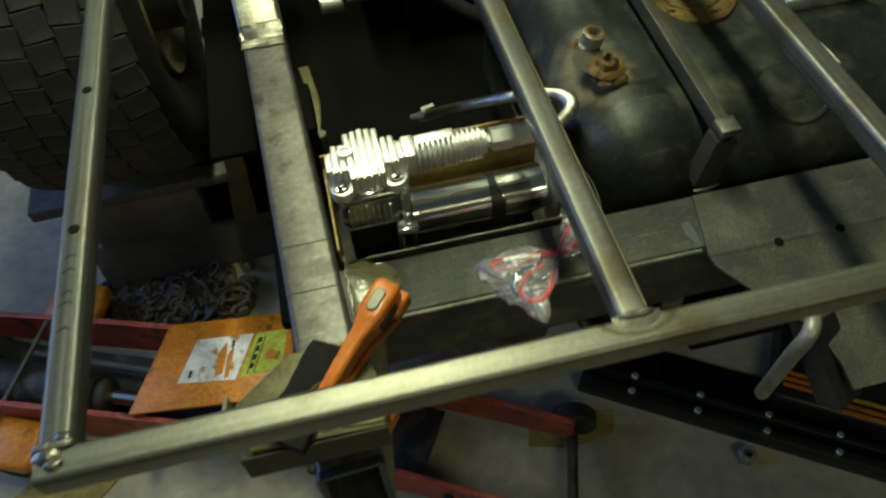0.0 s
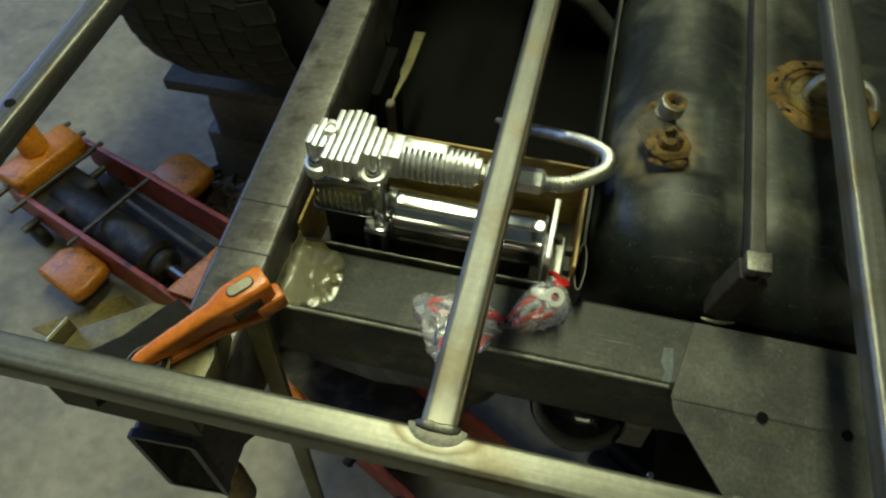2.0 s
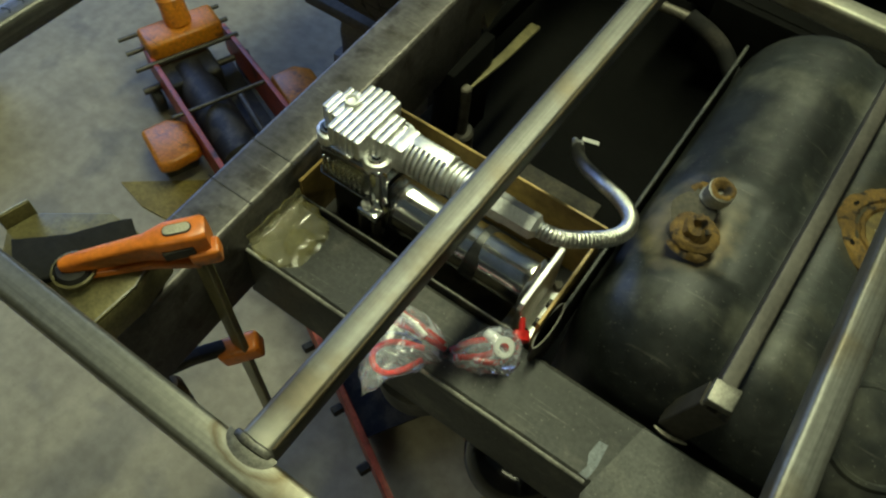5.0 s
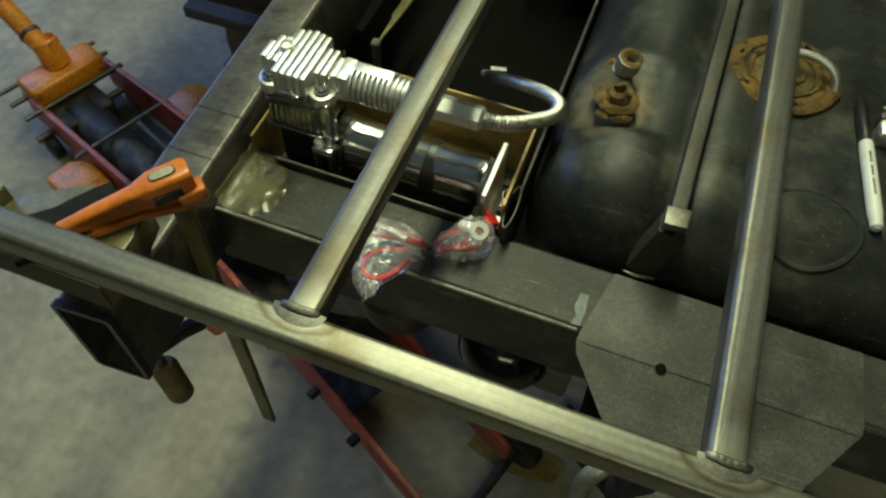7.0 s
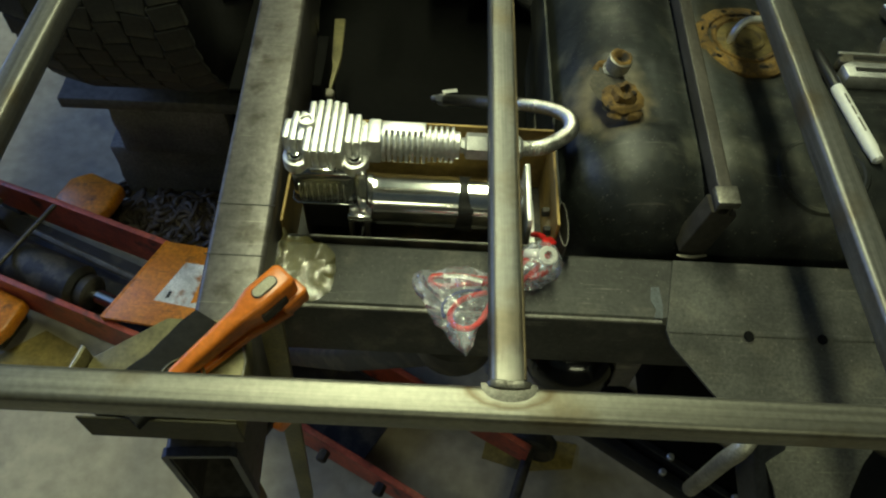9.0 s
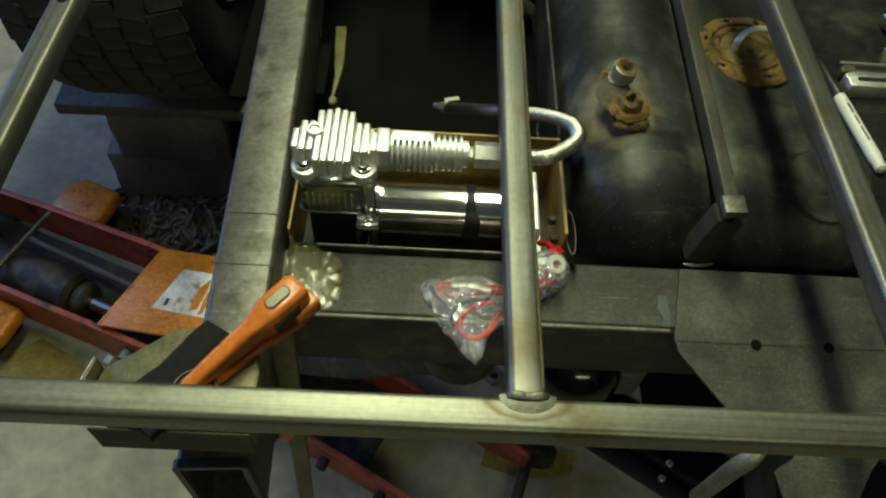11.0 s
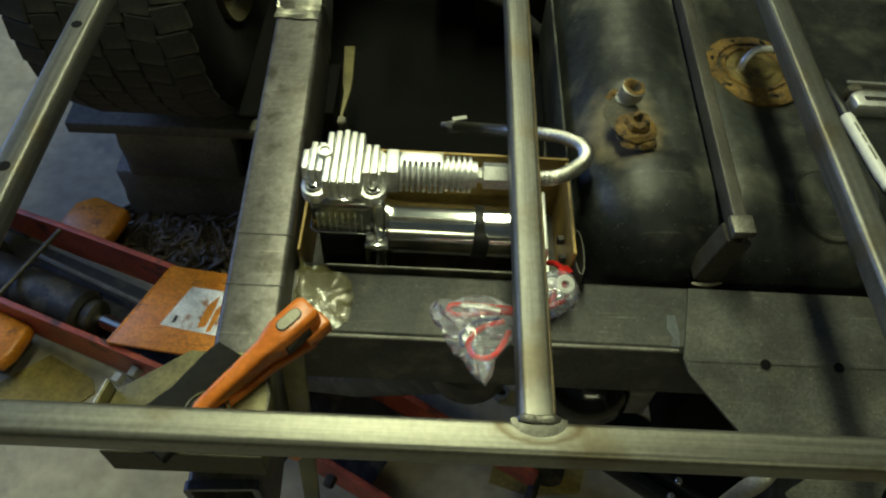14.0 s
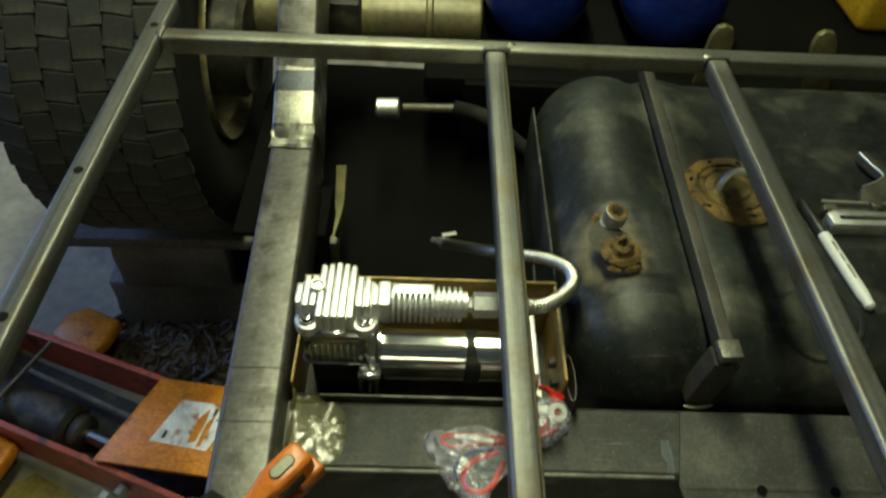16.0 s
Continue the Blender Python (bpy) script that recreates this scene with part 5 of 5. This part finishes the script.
        add("bolt", rod(p, p - ay * 0.024, 0.015 if x < -0.5 else 0.012, 6, 0.002), NICKEL if x < -0.5 else GREASE, near)
    # wheel guards
    for p in (Vector((-0.735, 1.2, 0)), Vector((-0.86, 0.85, 0))):
        w = Matrix.Translation(p) @ pose(0, 0, 0, 0, 0, -21)
        g = add("wheel_guard", slab([(-0.075, -0.055), (0.06, -0.06), (0.07, -0.02), (0.06, 0.055), (-0.045, 0.06), (-0.08, 0.02)], 0.075, 0.115, 0.012, w, None, 3), ORANGE)
        add("wheel", rod(w @ Vector((-0.01, -0.045, 0.048)), w @ Vector((-0.01, 0.045, 0.048)), 0.048, 26, 0.006), GREASE, g)
    # rear: handle socket, yoke and handle
    q = Vector((-1.07, 1.112, 0.17))
    w = Matrix.Translation(q) @ pose(0, 0, 0, 0, 0, -21)
    yoke = add("yoke", box(-0.04, 0.05, -0.11, 0.1, -0.04, 0.035, 0.012, 3, w), ORANGE)
    add("socket", lathe([(0.0, 0), (0.036, 0), (0.034, 0.07), (0.03, 0.075), (0.03, 0.06), (0, 0.06)], 24, w @ pose(-0.01, 0, 0.03, 0, -18, 0)), ORANGE, yoke)
    add("axle", rod(w @ Vector((0.06, -0.16, -0.09)), w @ Vector((0.06, 0.15, -0.09)), 0.01, 12), GREY_IRON, yoke)
    for s in (-1, 1):
        add("castor", rod(w @ Vector((0.06, 0.13 * s - 0.015, -0.135)), w @ Vector((0.06, 0.13 * s + 0.015, -0.135)), 0.035, 22, 0.005), GREASE, yoke)
    h0 = q + Vector((-0.03, 0.005, 0.07))
    h1 = h0 + Vector((-0.42, 0.14, 0.22))
    add("handle", rod(h0, h1, 0.026, 22, 0.004), ORANGE)
    for s in (0.1, 0.62):
        p = h0 + (h1 - h0) * s
        add("handle_ring", rod(p, p + (h1 - h0).normalized() * 0.012, 0.029, 22, 0.002), GREY_IRON)
    # front wheels and lifting arm up to the rail
    add("front_axle", rod((0.285, 0.35, 0.055), (0.375, 0.62, 0.055), 0.012, 12), GREASE)
    for p in ((0.28, 0.345, 0.052), (0.38, 0.62, 0.052)):
        add("front_wheel", rod(Vector(p) - ay * 0.02, Vector(p) + ay * 0.02, 0.05, 26, 0.006), GREASE)
    arm = sweep([(-0.2, 0.79, 0.14), (0.02, 0.62, 0.48), (0.17, 0.5, 0.77)], round_rect(0.09, 0.05, 0.012))
    add("lifting_arm", arm, GREASE)
    add("saddle", lathe([(0, 0), (0.05, 0), (0.055, 0.05), (0.048, 0.058), (0, 0.058)], 26, Matrix.Translation((0.17, 0.485, 0.771))), GREASE)
    return j


build_jack()


# ---- road wheel and axle ----
WY, WZ, WR = 1.46, 0.79, 0.40


def build_wheel():
    w = thing("road_wheel", "worn black truck tyre on a tan steel rim", "wheel", (-0.465, WY, WZ))
    prof = [(0.2, -0.12), (0.215, -0.145), (0.28, -0.168), (0.355, -0.17), (0.382, -0.152), (0.39, -0.135), (0.39, 0.135), (0.382, 0.152), (0.355, 0.17), (0.28, 0.17), (0.215, 0.15), (0.2, 0.12), (0.195, 0.0), (0.2, -0.12)]
    tyre = part("tyre", lathe(prof, 96, pose(0, 0, 0, 0, 90, 0)), RUBBER, w)
    # tread: offset rows of blocks with sipes
    block = finish(box(-0.0248, 0.0248, -0.0249, 0.0249, -0.003, 0.0088, 0.0016, 1), "tread_block", TREAD)
    edge = finish(box(-0.0285, 0.0285, -0.0245, 0.0245, -0.004, 0.008, 0.0025, 1), "shoulder_block", TREAD)
    rnd = random.Random(4)
    count = 48
    for row in range(6):
        x = -0.13 + 0.052 * row
        me = edge if row in (0, 5) else block
        for i in range(count):
            a = 2 * math.pi * (i + 0.5 * (row % 2) + 0.13 * row) / count
            ob = new("tread_block", me)
            ob.parent = tyre
            skew = (6 if row % 2 else -6) + rnd.uniform(-2.5, 2.5)
            tilt = 0 if 0 < row < 5 else (14 if row == 5 else -14)
            ob.matrix_basis = Matrix.Rotation(a, 4, "X") @ Matrix.Translation((x, 0, 0)) @ pose(0, -0.39 + (0.004 if tilt else 0), 0, 90, 0, 0) @ pose(0, 0, 0, 0, tilt, 0) @ pose(0, 0, 0, 0, 0, skew)
    rim = part("rim", lathe([(0.0, 0.06), (0.06, 0.062), (0.07, 0.09), (0.1, 0.09), (0.125, 0.06), (0.17, 0.05), (0.195, 0.075), (0.205, 0.125), (0.225, 0.135), (0.238, 0.15), (0.24, 0.14), (0.23, 0.11), (0.21, -0.12), (0.238, -0.15)], 56, pose(0.008, 0, 0, 0, 90, 0) @ Matrix.Diagonal((0.84, 0.84, 1.0, 1.0))), BRASS, w, "tan painted steel rim")
    part("brake_drum", rod((0.07, 0, 0), (0.2, 0, 0), 0.11, 40, 0.012), GREASE, rim)
    return w


build_wheel()

axle = thing("axle", "tan painted axle tube between the wheels", "axle", (0.3, WY, WZ))
part("axle_tube", rod((-0.55, 0.03, 0.06), (-0.085, 0.03, 0.06), 0.055, 32, 0.004), BRASS, axle)
part("spring_seat", box(-0.42, -0.33, -0.05, 0.1, 0.0, 0.13, 0.01, 2), GREASE, axle)
part("flange", rod((-0.2, 0.03, 0.06), (-0.185, 0.03, 0.06), 0.07, 32, 0.003), BRASS, axle)

# timber under the wheel
def block(name, label, b, angle=0.0, material=WOOD):
    x0, x1, y0, y1, z0, z1 = b
    cx, cy = (x0 + x1) / 2, (y0 + y1) / 2
    bm = box(x0 - cx, x1 - cx, y0 - cy, y1 - cy, 0, z1 - z0, 0.004, 2)
    ob = new(name, finish(bm, name, material))
    ob.matrix_world = pose(cx, cy, z0, 0, 0, angle)
    return tagged(ob, label, "timber plank")


def concrete_block(b, angle, seed):
    """A chipped building block."""
    x0, x1, y0, y1, z0, z1 = b
    w, d = (x1 - x0) / 2, (y1 - y0) / 2
    bm = box(-w, w, -d, d, 0, z1 - z0, 0.008, 2)
    bmesh.ops.subdivide_edges(bm, edges=[e for e in bm.edges if e.calc_length() > 0.05], cuts=7, use_grid_fill=True)
    for v in bm.verts:
        if v.co.z > 0.01:
            v.co += 0.004 * Vector(noise.noise_vector(v.co * 26 + Vector((seed, 0, 0))))
    ob = new("concrete_block", finish(bm, "concrete_block", BLOCK))
    ob.matrix_world = pose(x0 + w, y0 + d, z0, 0, 0, angle)
    return tagged(ob, "chipped grey concrete block stacked under the tyre", "concrete block", "blocks under the tyre")


concrete_block((-0.7, -0.18, 1.302, 1.7, 0.0, 0.185), 1.5, 1)
concrete_block((-0.648, -0.372, 1.28, 1.68, 0.187, 0.352), 1.0, 2)
block("timber_plank", "flat grey timber board on the blocks under the tyre", (-0.74, -0.24, 1.262, 1.66, 0.354, 0.386), 1)
# stand and leaves are added; their near-black fills the dark beside the tyre
stand = thing("dark_gap_stand", "near-black stand added to fill the dark gap beside the tyre", "stand", (-0.25, 1.45, 0.187))
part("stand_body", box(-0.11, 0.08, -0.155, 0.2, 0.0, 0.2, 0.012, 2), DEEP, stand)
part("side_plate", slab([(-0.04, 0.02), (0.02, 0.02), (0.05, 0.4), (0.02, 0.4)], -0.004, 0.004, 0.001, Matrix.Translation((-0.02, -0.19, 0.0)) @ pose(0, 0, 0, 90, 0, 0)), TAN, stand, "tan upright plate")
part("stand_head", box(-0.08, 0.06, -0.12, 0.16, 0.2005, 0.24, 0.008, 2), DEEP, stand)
spring = thing("dark_gap_leaves", "near-black leaves added to fill the dark between tyre and crossmember", "leaf spring", (-0.205, 1.46, 0.66))
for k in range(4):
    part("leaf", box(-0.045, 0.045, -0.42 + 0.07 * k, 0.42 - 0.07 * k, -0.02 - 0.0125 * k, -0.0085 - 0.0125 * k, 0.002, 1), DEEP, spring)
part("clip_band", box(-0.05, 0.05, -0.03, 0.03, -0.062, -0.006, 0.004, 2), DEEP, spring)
bm = slab([(-0.95, 0.72), (-0.777, 0.862), (-0.66, 0.805), (-0.645, 0.77), (-0.7, 0.715), (-0.85, 0.7)], 0.0005, 0.005, 0.0)
tagged(new("cardboard_sheet", finish(bm, "cardboard_sheet", CARD)), "yellowed cardboard sheet on the concrete floor", "cardboard")
bm = lathe([(0.011, 0.0), (0.02, 0.0), (0.021, 0.002), (0.021, 0.022), (0.019, 0.024), (0.011, 0.024), (0.011, 0.0)], 6, pose(0.301, 0.81, 0.0, 0, 0, 12))
tagged(new("loose_nut", finish(bm, "loose_nut", NICKEL)), "pale steel nut lying on the concrete floor", "nut")

bm = lathe([(0.011, 0.0), (0.02, 0.0), (0.021, 0.002), (0.021, 0.028), (0.019, 0.03), (0.011, 0.03), (0.011, 0.0)], 6, pose(0.73, 0.458, 0.0, 0, 0, 30))
tagged(new("loose_nut", finish(bm, "loose_nut", NICKEL)), "pale steel nut beside the black floor tool", "nut")
bm = slab([(0.27, 0.6), (0.36, 0.575), (0.47, 0.585), (0.485, 0.64), (0.38, 0.655), (0.28, 0.64)], 0.0005, 0.004)
tagged(new("cardboard_scrap", finish(bm, "cardboard_scrap", CARD)), "torn yellowed cardboard scrap under the jack wheels", "cardboard")

# ---- heap of chain ----
def build_chain():
    rnd = random.Random(9)
    bm = bmesh.new()
    link = bmesh.new()
    path = [Vector((0.016 * math.cos(a) + (0.011 if math.cos(a) > 0 else -0.011), 0.012 * math.sin(a), 0)) for a in [2 * math.pi * i / 14 for i in range(14)]]
    sweep(path, ring2d(0.0062, 6), closed=True, bm=link)
    for i in range(210):
        x = min(max(rnd.gauss(-0.53, 0.095), -0.74), -0.33)
        y = 1.2 + 0.25 * (-0.53 - x) * 0.3 + rnd.gauss(0, 0.042)
        h = max(0.004, 0.05 * math.exp(-((x + 0.53) / 0.1) ** 2 - ((y - 1.2) / 0.05) ** 2) * rnd.random())
        c = link.copy()
        c.transform(pose(x, y, h + 0.006, rnd.uniform(-60, 60), rnd.uniform(-30, 30), rnd.uniform(0, 360)))
        low = min(v.co.z for v in c.verts)
        if low < 0.0005:
            bmesh.ops.translate(c, vec=(0, 0, 0.0005 - low), verts=c.verts[:])
        merge(c, None, bm)
    link.free()
    ob = new("chain_heap", finish(bm, "chain_heap", CHAIN))
    return tagged(ob, "heap of rusty steel chain on the concrete floor", "chain", kind="stuff")


build_chain()

# ---- black panel that also holds the bay's shade, tie rod and brackets seen past the compressor ----
def build_underbody():
    u = thing("bay_shade_panel", "black panel below the bay, widened to stand in for deep shade", "panel", (0.2, 1.05, 0.6))
    # panel widened and near-black: stands in for shade over the lit floor
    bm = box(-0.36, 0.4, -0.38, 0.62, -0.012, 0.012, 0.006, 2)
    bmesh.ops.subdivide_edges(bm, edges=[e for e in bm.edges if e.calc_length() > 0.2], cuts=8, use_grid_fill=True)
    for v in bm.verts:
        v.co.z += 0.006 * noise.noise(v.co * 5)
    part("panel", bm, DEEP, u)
    part("patch", box(-0.15, 0.0, -0.13, -0.085, 0.0125, 0.0165, 0.001, 1), DUST, u, "dusty tan patch")
    return u


build_underbody()

rodt = thing("tie_rod", "black tie rod with a bright end sleeve across the bay", "tie rod", (0.1, 1.25, 0.79))
part("rod_bar", rod((-0.04, 0, 0.005), (0.07, 0, 0.008), 0.009, 16, 0.002), GREY_IRON, rodt)
part("sleeve", rod((-0.09, 0, 0.003), (-0.045, 0, 0.004), 0.019, 22, 0.003), CHROME_CAST, rodt, "bright metal sleeve")
part("bent_bar", sweep(smooth_path([(0.06, 0.0, 0.01), (0.13, -0.02, 0.0), (0.2, -0.07, -0.03), (0.32, -0.13, -0.06)], 6), ring2d(0.015, 12)), RUBBER, rodt)

brk = thing("side_bracket", "tan bracket bolted inside the crossmember", "bracket", (-0.035, 0.9, 0.8))
part("bracket_leg", sweep(smooth_path([(-0.008, 0.2, -0.03), (-0.002, 0.13, -0.015), (0.003, 0.06, 0.0), (-0.005, -0.02, 0.0)], 5), lambda q: round_rect(0.019 - 0.006 * q, 0.006, 0.002)), TAN, brk)
part("bracket_stud", rod((0.004, -0.03, -0.08), (0.004, -0.03, 0.02), 0.009, 16, 0.002), GREY_IRON, brk)
part("bracket_bush", rod((0.0, -0.03, -0.12), (0.0, -0.03, -0.075), 0.024, 20, 0.004), GREASE, brk)
# added fixing, near-black to sink into the bay's shade
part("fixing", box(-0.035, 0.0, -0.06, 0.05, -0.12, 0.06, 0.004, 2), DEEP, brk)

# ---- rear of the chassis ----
# added beam: carries the air tanks, near-black like the shade behind
rear = thing("rear_crossmember", "near-black rear crossmember added behind the tank", "vehicle frame", (0.6, 1.32, 0.8))
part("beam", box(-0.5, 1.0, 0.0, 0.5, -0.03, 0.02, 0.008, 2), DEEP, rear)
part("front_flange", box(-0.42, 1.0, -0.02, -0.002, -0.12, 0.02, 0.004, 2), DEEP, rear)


def build_air_tank(x, name="air_tank"):
    t = thing(name, "glossy blue steel air tank with a domed end", "air tank", (x, 1.4, 0.93), "pair of air tanks")
    part("shell", lathe([(0, 0), (0.03, 0.002), (0.06, 0.011), (0.082, 0.028), (0.094, 0.05), (0.1, 0.08), (0.1, 0.42), (0.085, 0.47), (0, 0.5)], 44, pose(0, 0, 0, -90, 0, 0) @ Matrix.Scale(1.09, 4)), BLUE, t)
    part("foot", box(-0.05, 0.05, 0.1, 0.14, -0.1098, -0.09, 0.003, 1), BLACK, t)
    return t


build_air_tank(0.322)
build_air_tank(0.607)
for x, lean in ((0.665, 0), (0.89, 14)):
    lug = slab([(-0.026, 0), (0.026, 0), (0.024, 0.105), (0.016, 0.128), (0.0, 0.135), (-0.014, 0.13), (-0.022, 0.11)], -0.007, 0.007, 0.002, pose(0, 0, 0, 90, 0, 0) @ pose(0, 0, 0, 0, 0, lean))
    ob = new("lifting_lug", finish(lug, "lifting_lug", TAN))
    ob.location = (x, 1.335, 0.816)
    tagged(ob, "tan rounded steel lug on the rear crossmember", "bracket", "pair of lugs")
bm = box(1.05, 1.4, 1.55, 1.8, 0.82, 0.99, 0.02, 3)
tagged(new("yellow_case", finish(bm, "yellow_case", YELLOW)), "yellow plastic case behind the tank", "case")

# ---- things on the floor further off ----
def build_tub():
    t = thing("white_tub", "white plastic tub with paint drips on the floor", "tub", (-1.54, 0.61, 0.0))
    part("tub_wall", lathe([(0, 0.004), (0.13, 0.0), (0.15, 0.01), (0.175, 0.2), (0.183, 0.205), (0.183, 0.212), (0.168, 0.212), (0.145, 0.02), (0, 0.015)], 40), WHITE, t)
    bm = lathe([(0, 0.09), (0.1, 0.095), (0.15, 0.085)], 30)
    rough_up(bm, 0.012, 25, 3)
    part("rags", bm, GREY_IRON, t, "grey crumpled rags inside")
    return t


build_tub()


def build_case():
    c = thing("black_floor_tool", "black railed floor tool with orange stripes lying on the concrete", "power tool", (1.06, 0.55, 0.0))
    turn = pose(0, 0, 0, 0, 0, -33)
    part("case_body", box(-0.2, 0.2, -0.13, 0.1, 0.0, 0.085, 0.012, 3, turn), BLACK, c)
    part("deck", box(-0.6, 0.3, -0.2, -0.06, 0.0, 0.03, 0.004, 2, turn), DEEP, c)
    for x0, x1, y, m in ((-0.19, -0.1, -0.062, CLAMP_ORANGE), (-0.195, -0.1, -0.078, CLAMP_ORANGE), (-0.185, -0.105, -0.094, CLAMP_ORANGE), (-0.07, 0.12, -0.086, YELLOW), (-0.07, 0.12, -0.105, ORANGE), (-0.06, 0.14, -0.121, ORANGE)):
        part("stripe", box(x0, x1, y - 0.005, y + 0.005, 0.0855, 0.0875, 0.0006, 1, turn), m, c, "orange stripe")
    for k, (y, w) in enumerate(((-0.205, 0.026), (-0.165, 0.018))):
        bar = part("guide_rail", box(-0.62, 0.3, y - w / 2, y + w / 2, 0.0, 0.05, 0.004, 2, turn), BLACK, c)
        for i in range(5):
            p = turn @ Vector((-0.5 + 0.15 * i, y, 0.05))
            part("stud", rod(p, p + Vector((0, 0, 0.012)), 0.008, 8, 0.002), CHROME_CAST, bar)
    for i in range(3):
        part("cross_tie", box(-0.45 + 0.3 * i, -0.42 + 0.3 * i, -0.18, -0.07, 0.004, 0.03, 0.003, 1, turn), BLACK, c)
    return c


build_case()
